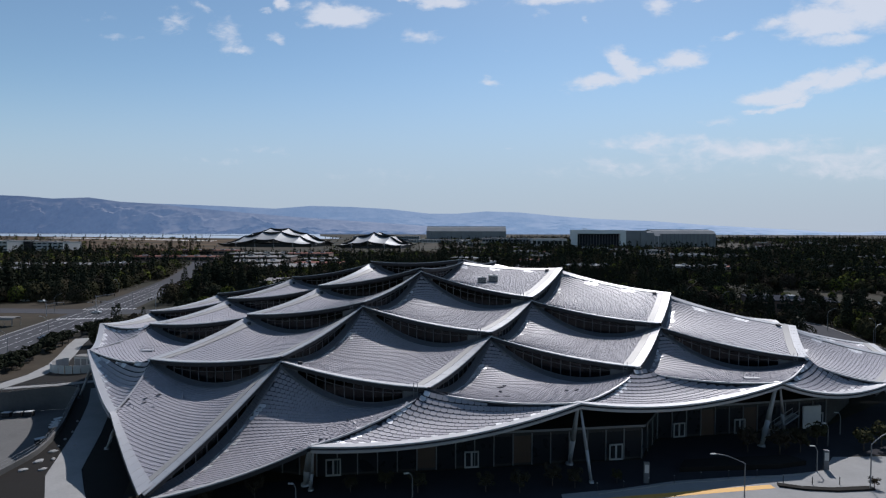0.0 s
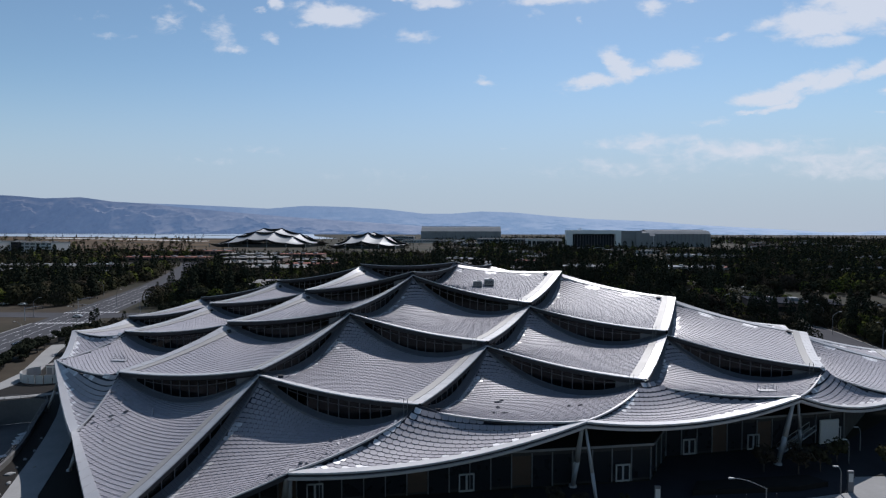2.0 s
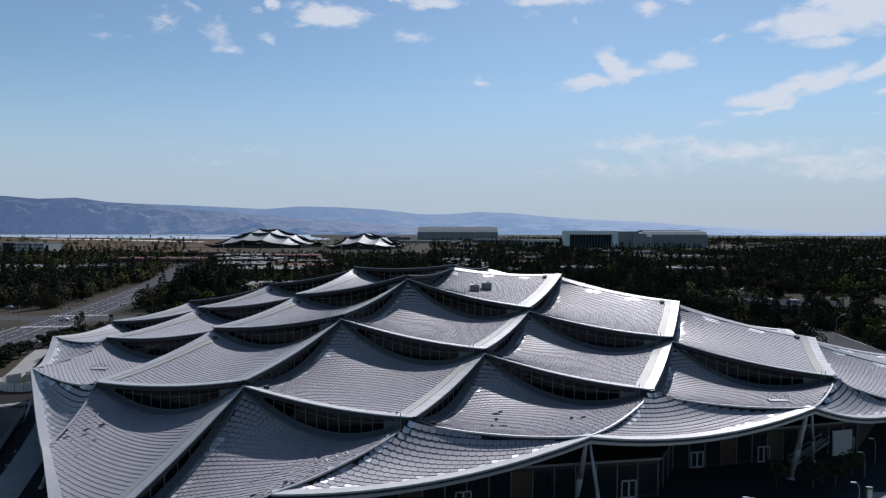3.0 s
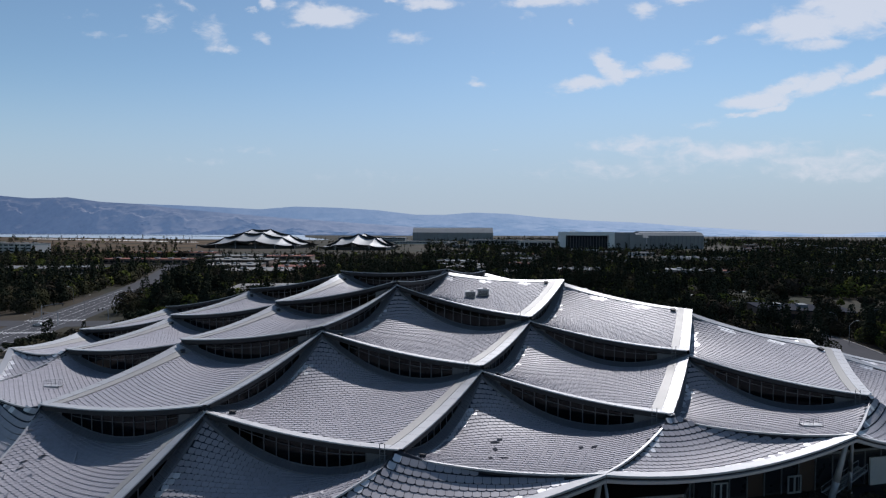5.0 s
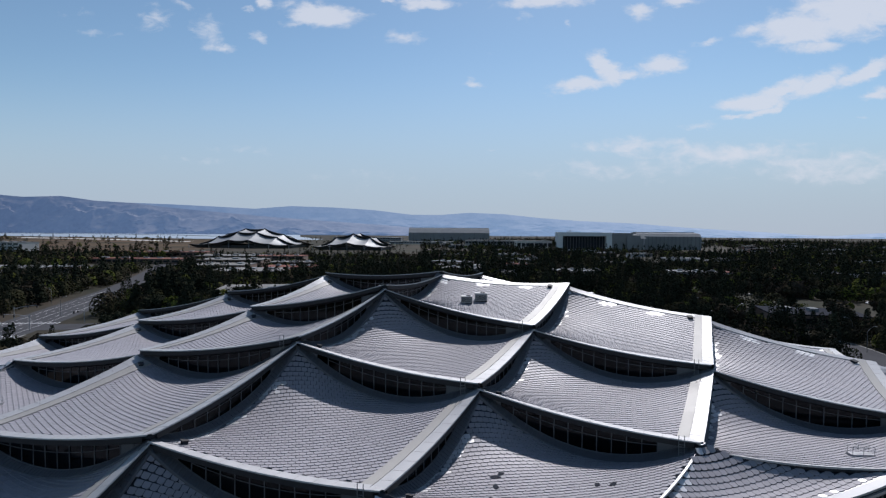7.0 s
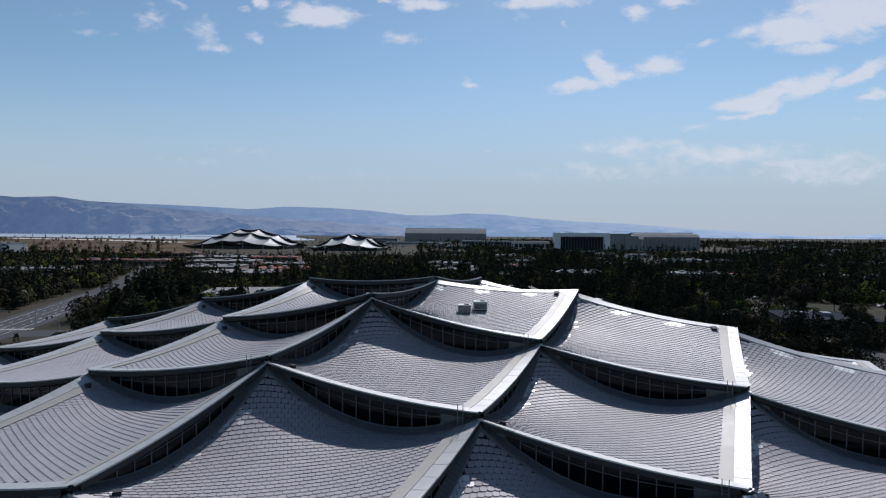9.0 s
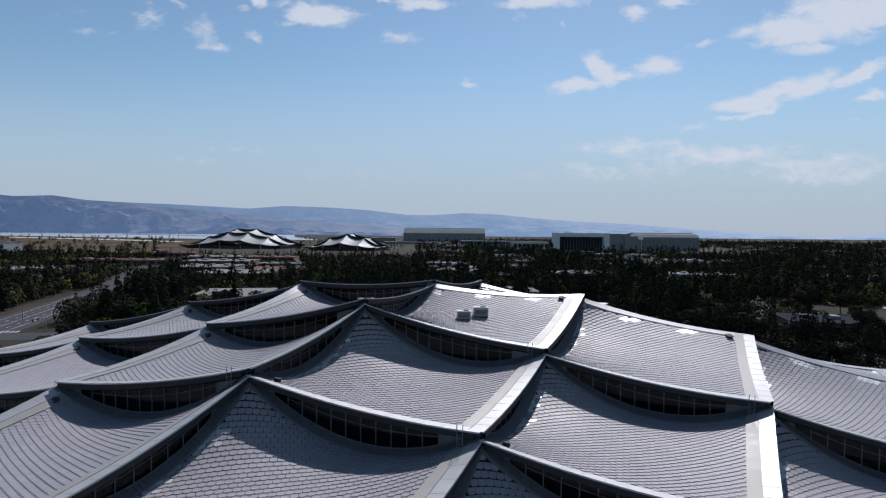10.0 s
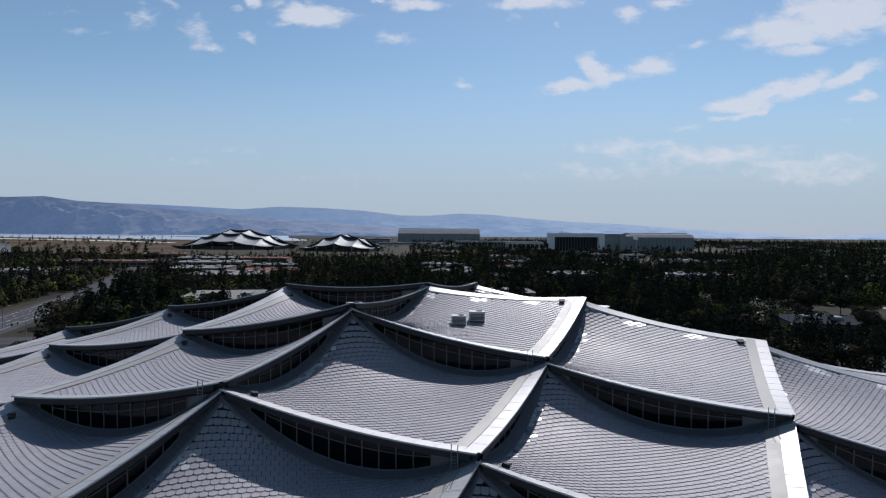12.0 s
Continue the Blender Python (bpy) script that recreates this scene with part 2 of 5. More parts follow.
# ---- mesh helpers ----
def mesh_ob(name, verts, faces, mat, parent=None, label="", smooth=False):
    me = bpy.data.meshes.new(name)
    me.from_pydata([tuple(v) for v in verts], [], [tuple(f) for f in faces])
    me.materials.append(mat)
    if smooth:
        me.polygons.foreach_set("use_smooth", [True] * len(me.polygons))
    me.update()
    ob = new(name, me)
    if parent is not None:
        ob.parent = parent
    if label:
        ob["label"] = label
    return ob


def part(name, bm, mat, parent=None, label="", smooth=False):
    me = bpy.data.meshes.new(name)
    bm.normal_update()
    bm.to_mesh(me)
    bm.free()
    me.materials.append(mat)
    if smooth:
        me.polygons.foreach_set("use_smooth", [True] * len(me.polygons))
    ob = new(name, me)
    if parent is not None:
        ob.parent = parent
    if label:
        ob["label"] = label
    return ob


def box(bm, x0, x1, y0, y1, z0, z1, m=None):
    m = m or Matrix.Identity(4)
    v = [bm.verts.new(m @ Vector(c)) for c in ((x0, y0, z0), (x1, y0, z0), (x1, y1, z0), (x0, y1, z0), (x0, y0, z1), (x1, y0, z1), (x1, y1, z1), (x0, y1, z1))]
    for f in ((3, 2, 1, 0), (4, 5, 6, 7), (0, 1, 5, 4), (1, 2, 6, 5), (2, 3, 7, 6), (3, 0, 4, 7)):
        bm.faces.new([v[i] for i in f])


def tube(bm, a, b, r0, r1, sides=8):
    a, b = Vector(a), Vector(b)
    q = (b - a).to_track_quat("Z", "Y").to_matrix()
    rings = []
    for p, r in ((a, r0), (b, r1)):
        rings.append([bm.verts.new(p + q @ Vector((r * math.cos(2 * math.pi * k / sides), r * math.sin(2 * math.pi * k / sides), 0))) for k in range(sides)])
    for k in range(sides):
        bm.faces.new((rings[0][k], rings[0][(k + 1) % sides], rings[1][(k + 1) % sides], rings[1][k]))
    bm.faces.new(rings[0][::-1])
    bm.faces.new(rings[1])


def sweep(curve, out, profile, close=False):
    """Verts and faces of a profile (offsets outwards and up) drawn along a curve."""
    n, k = len(curve), len(profile)
    verts = [(c[0] + o[0] * p, c[1] + o[1] * p, c[2] + z) for c, o in zip(curve, out) for p, z in profile]
    faces = []
    for a in range(n - 1):
        for b in range(k if close else k - 1):
            c = (b + 1) % k
            faces.append((a * k + b, (a + 1) * k + b, (a + 1) * k + c, a * k + c))
    if close:
        faces += [tuple(range(k))[::-1], tuple((n - 1) * k + b for b in range(k))]
    return verts, faces


def sheet(name, outline, z, mat, label="", category="", thickness=0.25, parent=None, kind="structure"):
    """A flat slab with that outline, its top at z."""
    n = len(outline)
    verts = [(x, y, z) for x, y in outline] + [(x, y, z - thickness) for x, y in outline]
    faces = [tuple(range(n)), tuple(range(2 * n - 1, n - 1, -1))] + [(a, n + a, n + (a + 1) % n, (a + 1) % n) for a in range(n)]
    ob = mesh_ob(name, verts, faces, mat, parent)
    bm = bmesh.new()
    bm.from_mesh(ob.data)
    bmesh.ops.recalc_face_normals(bm, faces=bm.faces)
    bm.to_mesh(ob.data)
    bm.free()
    if parent is None:
        tagged(ob, label, category, "", kind)
    return ob


def ribbon(points, width):
    """Outline of a strip of that width along points in the plan."""
    p = np.array(points, float)
    d = np.gradient(p, axis=0)
    d /= np.linalg.norm(d, axis=1)[:, None]
    nrm = np.stack([-d[:, 1], d[:, 0]], 1) * width / 2
    return [tuple(v) for v in (p + nrm)] + [tuple(v) for v in (p - nrm)[::-1]]


def thing(name, label, category, group="", kind="", at=(0, 0, 0)):
    ob = new(name)
    ob.location = at
    return tagged(ob, label, category, group, kind)


# ---- ground ----
# the rim of the sunken service yard, rounded
RIM = [(-150, 128), (-122, 129), (-115.6, 134), (-110, 137), (-104, 136.8), (-101.4, 132), (-93, 118), (-88, 109.7), (-83, 99), (-82, 92), (-82, 60)]
for _ in range(3):
    RIM = [RIM[0]] + [tuple(np.array(a) * (1 - u) + np.array(b) * u) for a, b in zip(RIM[:-1], RIM[1:]) for u in (0.25, 0.75)] + [RIM[-1]]
YARD = RIM + [(-150, 60)]
bm = bmesh.new()
for loop in ([(-5600, -300), (5600, -300), (5600, 4980), (-5600, 4980)], YARD):
    vs = [bm.verts.new((x, y, 0)) for x, y in loop]
    for a in range(len(vs)):
        bm.edges.new((vs[a], vs[(a + 1) % len(vs)]))
bmesh.ops.triangle_fill(bm, use_beauty=True, use_dissolve=False, edges=bm.edges[:], normal=(0, 0, 1))
ground = part("ground", bm, GROUND)
tagged(ground, "flat dry ground with brown grass and dark earth", "ground", "", "structure")

# ---- the scalloped canopy ----
NODE = {(0, 0): (-66.4, 95.8, 8.7), (1, 0): (-47.5, 74.6, 4.3), (2, 0): (-25.2, 82.4, 9.0),
        (-1, 1): (-92.1, 124.8, 13.6), (0, 1): (-68.3, 110.6, 15.1), (1, 1): (-37.3, 102.5, 18.0), (2, 1): (-8.4, 98.0, 13.9), (3, 1): (17.8, 93.1, 13.3),
        (-2, 2): (-107.0, 150.0, 15.3), (-1, 2): (-88.7, 143.8, 16.6), (0, 2): (-57.8, 135.0, 20.9), (1, 2): (-26.6, 127.0, 25.3), (2, 2): (3.2, 120.4, 19.9),
        (3, 2): (32.3, 110.6, 15.2), (4, 2): (58.7, 108.5, 13.2),
        (-2, 3): (-107.9, 175.0, 15.2), (-1, 3): (-79.2, 170.3, 20.3), (0, 3): (-45.1, 155.3, 26.2), (1, 3): (-15.0, 147.6, 32.0), (2, 3): (14.3, 143.4, 24.9),
        (3, 3): (43.5, 132.5, 20.3), (4, 3): (72.9, 124.9, 14.3), (5, 3): (89.5, 124.0, 9.3),
        (-2, 4): (-98.0, 202.0, 18.0), (-1, 4): (-63.9, 187.2, 25.8), (0, 4): (-34.8, 180.3, 31.8), (1, 4): (-4.4, 171.0, 33.1), (2, 4): (25.8, 167.8, 30.8),
        (3, 4): (54.7, 158.6, 24.6), (4, 4): (85.5, 152.5, 16.6), (5, 4): (112.0, 147.0, 9.5),
        (-2, 5): (-88.0, 224.0, 13.0), (-1, 5): (-53.0, 212.0, 19.0), (0, 5): (-23.0, 204.0, 25.0), (1, 5): (6.5, 195.0, 31.0), (2, 5): (37.0, 191.0, 26.0),
        (3, 5): (66.0, 182.0, 19.5), (4, 5): (93.0, 176.0, 14.3), (5, 5): (118.0, 170.0, 8.5)}
NODE = {k: np.array(v) for k, v in NODE.items()}
CELLS = [c for c in NODE if all((c[0] + a, c[1] + b) in NODE for a, b in ((1, 0), (0, 1), (1, 1)))]
EDGE_PANELS = [((2, 1), (2, 0), (3, 1)), ((3, 2), (3, 1), (4, 2)), ((4, 3), (4, 2), (5, 3)), ((0, 1), (-1, 1), (0, 0)), ((-1, 2), (-2, 2), (-1, 1))]
SAG, GAP_U, GAP_V = 0.9, 4.3, 3.3
DROP = 1.6                                   # how far a panel's tucked corner lies under the node


def raised(i, j, side):
    """Whether the panel of that cell rises over its neighbour along a side (else it is tucked under it); "seam" where an eave panel adjoins."""
    other = {"south": (i, j - 1), "north": (i, j + 1), "west": (i - 1, j), "east": (i + 1, j)}[side]
    ends = {"south": ((i, j), (i + 1, j)), "north": ((i, j + 1), (i + 1, j + 1)), "west": ((i, j), (i, j + 1)), "east": ((i + 1, j), (i + 1, j + 1))}[side]
    if any(set(ends) in ({T[0], T[1]}, {T[0], T[2]}) for T in EDGE_PANELS):
        return "seam"
    if other not in CELLS:
        return "open"
    if side in ("west", "east"):
        line = i if side == "west" else i + 1
        high = "west" if line >= 1 else "east"        # which neighbour of that line is the higher one
        return "low" if side == high else "high"
    line = j if side == "south" else j + 1
    high = "north" if line <= 3 or (line == 4 and i <= 0) else "south"
    return "low" if side == high else "high"


def arc(a, b, x, sag):
    x = np.asarray(x, float)[..., None]
    p = a + (b - a) * x
    p[..., 2:] -= 4 * sag * x * (1 - x)
    return p


class Panel:
    """One scale of the roof between four nodes: raised over some neighbours, tucked under others, hung like a net in between."""

    def __init__(self, i, j):
        self.cell = (i, j)
        self.sw, self.se, self.ne, self.nw = (NODE[i + a, j + b] for a, b in ((0, 0), (1, 0), (1, 1), (0, 1)))
        self.kind = {k: raised(i, j, k) for k in ("south", "north", "west", "east")}
        low = {k: v == "low" for k, v in self.kind.items()}

        def corner(a, b):
            return DROP if low[a] and low[b] else 0.5 * DROP if low[a] or low[b] else 0.0

        n = self.n = 33
        x = np.linspace(0, 1, n)
        arch = 4 * x * (1 - x)
        sag = {k: SAG + (0 if not low[k] else GAP_U if k in ("south", "north") else GAP_V) for k in low}
        c_sw, c_se, c_ne, c_nw = corner("south", "west"), corner("south", "east"), corner("north", "east"), corner("north", "west")
        h = np.zeros((n, n))
        h[:, 0] = c_sw * (1 - x) + c_se * x + sag["south"] * arch
        h[:, -1] = c_nw * (1 - x) + c_ne * x + sag["north"] * arch
        h[0, :] = c_sw * (1 - x) + c_nw * x + sag["west"] * arch
        h[-1, :] = c_se * (1 - x) + c_ne * x + sag["east"] * arch
        h[1:-1, 1:-1] = h.mean()
        for _ in range(900):
            h[1:-1, 1:-1] = 0.25 * (h[2:, 1:-1] + h[:-2, 1:-1] + h[1:-1, 2:] + h[1:-1, :-2]) + 0.0035
        self.h = h

    def at(self, s, t):
        s, t = np.asarray(s, float), np.asarray(t, float)
        S, T = s[..., None], t[..., None]
        p = (1 - S) * (1 - T) * self.sw + S * (1 - T) * self.se + S * T * self.ne + (1 - S) * T * self.nw
        m = self.n - 1
        a, b = np.clip(s, 0, 1) * m, np.clip(t, 0, 1) * m
        ia, ib = np.clip(a.astype(int), 0, m - 1), np.clip(b.astype(int), 0, m - 1)
        fa, fb = a - ia, b - ib
        h = self.h
        p[..., 2] -= (1 - fa) * (1 - fb) * h[ia, ib] + fa * (1 - fb) * h[ia + 1, ib] + fa * fb * h[ia + 1, ib + 1] + (1 - fa) * fb * h[ia, ib + 1]
        return p

    def inverse(self, xy):
        """(s, t) of places in the plan."""
        s = t = np.full(len(xy), 0.5)
        a, b, d = (self.se - self.sw)[:2], (self.nw - self.sw)[:2], (self.ne - self.se - self.nw + self.sw)[:2]
        for _ in range(12):
            f = self.sw[:2] + s[:, None] * a + t[:, None] * b + (s * t)[:, None] * d - xy
            js, jt = a + t[:, None] * d, b + s[:, None] * d
            det = js[:, 0] * jt[:, 1] - js[:, 1] * jt[:, 0]
            s = np.clip(s - (f[:, 0] * jt[:, 1] - f[:, 1] * jt[:, 0]) / det, -0.6, 1.6)
            t = np.clip(t - (js[:, 0] * f[:, 1] - js[:, 1] * f[:, 0]) / det, -0.6, 1.6)
        return s, t

    def side(self, name, inset=0.0):
        """Points along a side, from the west or south end, at a distance inside it."""
        if name in ("south", "north"):
            d = inset / np.linalg.norm(self.nw - self.sw)
            return self.at(X, np.full_like(X, d if name == "south" else 1 - d))
        d = inset / np.linalg.norm(self.se - self.sw)
        return self.at(np.full_like(X, d if name == "west" else 1 - d), X)


X = np.linspace(0, 1, 41)


class EdgePanel:
    """A three-cornered panel that runs down from a node to the outer eave."""

    def __init__(self, top, a, b):
        self.top, self.a, self.b = NODE[top], NODE[a], NODE[b]
        self.sag = 2.2

    def at(self, s, t):
        # s along the eave, t from the eave to the top
        s, t = np.asarray(s, float), np.asarray(t, float)
        S, T = s[..., None], t[..., None]
        eave = arc(self.a, self.b, s, self.sag)
        p = eave * (1 - T) + self.top * T
        p[..., 2:] -= 4 * 1.8 * T * (1 - T)
        return p

    def inverse(self, xy):
        d = (self.b - self.a)[:2]
        n = np.array([-d[1], d[0]])
        t = np.clip((xy - self.a[:2]) @ n / ((self.top - self.a)[:2] @ n), -0.3, 0.995)
        foot = (xy - t[:, None] * self.top[:2]) / (1 - t)[:, None]
        return (foot - self.a[:2]) @ d / (d @ d), t


canopy = thing("canopy_building", "large building under a silver scalloped canopy of solar shingles", "building")


def slab(panel, n, name, mat, label="", lift=0.0, depth=0.45):
    g = np.linspace(0, 1, n)
    s, t = np.meshgrid(g, g, indexing="ij")
    top = panel.at(s, t).reshape(-1, 3) + (0, 0, lift)
    low = top - (0, 0, depth)
    faces = []
    for a in range(n - 1):
        for b in range(n - 1):
            q = (a * n + b, (a + 1) * n + b, (a + 1) * n + b + 1, a * n + b + 1)
            faces += [q, tuple(v + n * n for v in q[::-1])]
    rim = [a * n for a in range(n)] + [(n - 1) * n + b for b in range(1, n)] + [a * n + n - 1 for a in range(n - 2, -1, -1)] + [b for b in range(n - 2, 0, -1)]
    for a in range(len(rim)):
        c, d = rim[a], rim[(a + 1) % len(rim)]
        faces.append((c, c + n * n, d + n * n, d))
    return mesh_ob(name, np.concatenate([top, low]), faces, mat, canopy, label, True)


# one solar shingle: a flat tile with a chamfered lower end that stands proud of the next row; dark joints show between
TONGUE = np.array([(-0.5, -0.62), (0.5, -0.62), (0.5, 0.27), (0.30, 0.47), (-0.30, 0.47), (-0.5, 0.27)])
TONGUE_V = np.array([(x * 0.95, y, 0.045 + 0.085 * (y + 0.62) / 1.09) for x, y in TONGUE] + [(x * 0.95, y, -0.03 + 0.06 * (y + 0.62) / 1.09) for x, y in TONGUE])
TONGUE_F = [(0, 1, 2, 3, 4, 5)] + [(a, a + 6, (a + 1) % 6 + 6, (a + 1) % 6) for a in range(1, 6)]
shingle_mesh = bpy.data.meshes.new("shingle")
shingle_mesh.from_pydata([tuple(v) for v in TONGUE_V], [], TONGUE_F)
shingle_mesh.materials.append(SHINGLE)


def tile_grid(panel, corners, w, h):
    """Staggered rows across the mean slope of a panel: their (s, t), places and axes (along the row, down the slope, outwards)."""
    k = np.array(corners)
    m = k - k.mean(0)
    grad = np.linalg.lstsq(m[:, :2], m[:, 2], rcond=None)[0]
    down = -grad / np.linalg.norm(grad)
    row = np.array([-down[1], down[0]])
    fall = 1 / math.sqrt(1 + grad @ grad)
    u, v = m[:, :2] @ row, m[:, :2] @ down
    nv, nu = np.arange(u.min() - w, u.max() + w, w), np.arange(v.min() - h, v.max() + h, h * fall)
    b, a = np.meshgrid(nu, nv, indexing="ij")
    a = a + 0.5 * w * (np.arange(len(nu)) % 2)[:, None]
    xy = k.mean(0)[:2] + a.ravel()[:, None] * row + b.ravel()[:, None] * down
    s, t = panel.inverse(xy)
    inside = (s > 0) & (s < 1) & (t > 0) & (t < 1)
    xy, s, t = xy[inside], s[inside], t[inside]
    e = 0.7
    c = panel.at(s, t)
    ex = panel.at(*panel.inverse(xy + e * row)) - panel.at(*panel.inverse(xy - e * row))
    ey = panel.at(*panel.inverse(xy + e * down)) - panel.at(*panel.inverse(xy - e * down))
    ex /= np.linalg.norm(ex, axis=1)[:, None]
    nz = np.cross(ex, ey)
    nz /= np.linalg.norm(nz, axis=1)[:, None]
    nz *= np.sign(nz[:, 2:])
    ey = ey - (ey * ex).sum(1)[:, None] * ex
    ey /= np.linalg.norm(ey, axis=1)[:, None]
    return s, t, c, ex, ey, nz


rng = np.random.default_rng(7)


def lay(owner, c, ex, ey, nz, w, h, single=None, mat=None, label="overlapping silver solar shingles"):
    """Shingles on an owner: those picked by single become pieces of their own, the rest one mesh."""
    jig = rng.normal(0, 0.008 if mat is None else 0.02, (len(c), 2))
    nz = nz + ex * jig[:, :1] + ey * jig[:, 1:]
    single = np.zeros(len(c), bool) if single is None else single
    for a in np.nonzero(single)[0]:
        ob = new("shingle", shingle_mesh)
        ob.parent = owner
        ob.matrix_local = Matrix(((ex[a][0] * w, ey[a][0] * h, nz[a][0], c[a][0]), (ex[a][1] * w, ey[a][1] * h, nz[a][1], c[a][1]), (ex[a][2] * w, ey[a][2] * h, nz[a][2], c[a][2]), (0, 0, 0, 1)))
    k = ~single
    if k.any():
        v = c[k][:, None] + TONGUE_V[None, :, :1] * ex[k][:, None] * w + TONGUE_V[None, :, 1:2] * ey[k][:, None] * h + TONGUE_V[None, :, 2:] * nz[k][:, None]
        n = int(k.sum())
        f = [tuple(i + 12 * a for i in face) for a in range(n) for face in TONGUE_F]
        ob = mesh_ob("shingles" if mat is None else "filler", v.reshape(-1, 3), f, mat or SHINGLE, owner)
        tagged(ob, label, "", "", "stuff")


def outward(a, b, away):
    d = (b - a)[:2]
    o = np.array([d[1], -d[0]]) / np.linalg.norm(d)
    return o if o @ (away[:2] - a[:2]) > 0 else -o


def window_band(upper, lower, out, panes, parent):
    """A clerestory between the curve of an eave and the curve of the roof below: panes, mullions, end cladding and a ribbed curb."""
    n = len(upper)
    inset = 0.9
    head = upper + np.array([*(-inset * out), -1.05])
    sill = lower + np.array([*(-inset * out), 0.85])
    band = part_empty("clerestory_window", parent)
    xs = np.linspace(0.04, 0.96, panes + 1)

    def on(c, x):
        return np.array([np.interp(x, X, c[:, k]) for k in range(3)])

    side = np.array([(upper[-1] - upper[0])[0], (upper[-1] - upper[0])[1]])
    side = side / np.linalg.norm(side)
    turn = Matrix(((side[0], out[0], 0, 0), (side[1], out[1], 0, 0), (0, 0, 1, 0), (0, 0, 0, 1)))

    def bar(p, q, wide=0.07):
        p, q = Vector(p), Vector(q)
        w = Vector((side[0], side[1], 0)) * wide if abs((q - p).normalized().z) > 0.6 else Vector((0, 0, wide))
        o = Vector((out[0], out[1], 0)) * 0.09
        vs = [tuple(v) for v in (p - w - o, p + w - o, p + w + o, p - w + o, q - w - o, q + w - o, q + w + o, q - w + o)]
        mesh_ob("transom" if wide < 0.06 else "mullion", vs, [(3, 2, 1, 0), (4, 5, 6, 7), (0, 1, 5, 4), (1, 2, 6, 5), (2, 3, 7, 6), (3, 0, 4, 7)], FRAME, band)

    for a in range(panes):
        h0, h1, s0, s1 = on(head, xs[a]), on(head, xs[a + 1]), on(sill, xs[a]), on(sill, xs[a + 1])
        if max(h0[2] - s0[2], h1[2] - s1[2]) < 0.25:
            continue
        s0[2], s1[2] = min(s0[2], h0[2] - 0.02), min(s1[2], h1[2] - 0.02)
        blind = a >= panes - 2 or a == 0
        mesh_ob("cladding_panel" if blind else "pane", [s0, s1, h1, h0], [(0, 1, 2, 3)], CLADDING if blind else GLASS, band)
        bar(s0, h0)
        if h0[2] - s0[2] > 1.2 and not blind:
            m0, m1 = h0 * 0.7 + s0 * 0.3, h1 * 0.7 + s1 * 0.3
            bar(m0, m1, 0.045)
    # ribbed curb from the sill down onto the lower roof
    verts, faces = sweep(sill, [out] * n, [(0.0, 0.0), (0.14, 0.0), (0.17, -0.10), (1.25, -0.62), (1.32, -0.72), (1.32, -1.1)])
    mesh_ob("curb", verts, faces, CURB, band)
    bm = bmesh.new()
    length = float(np.linalg.norm(upper[-1] - upper[0]))
    for x in np.arange(0.03, 0.97, 0.62 / length):
        p = Vector(on(sill, x))
        box(bm, -0.07, 0.07, 0.0, 1.2, -0.06, 0.05, Matrix.Translation(p) @ turn @ pose(0, 0.18, -0.1, -25.7))
    part("curb_rib", bm, CURB, band)
    return band


def part_empty(name, parent):
    ob = new(name)
    ob.parent = parent
    return ob


panels = {}
for i, j in CELLS:
    panels[i, j] = Panel(i, j)
NEIGHBOUR = {"south": (0, -1), "north": (0, 1), "west": (-1, 0), "east": (1, 0)}
OPPOSITE = {"south": "north", "north": "south", "west": "east", "east": "west"}


def strip(name, rows, mat, label=""):
    nn = len(rows[0])
    f = [(r * nn + x, r * nn + x + 1, (r + 1) * nn + x + 1, (r + 1) * nn + x) for r in range(len(rows) - 1) for x in range(nn - 1)]
    return mesh_ob(name, np.concatenate(rows), f, mat, canopy, label)


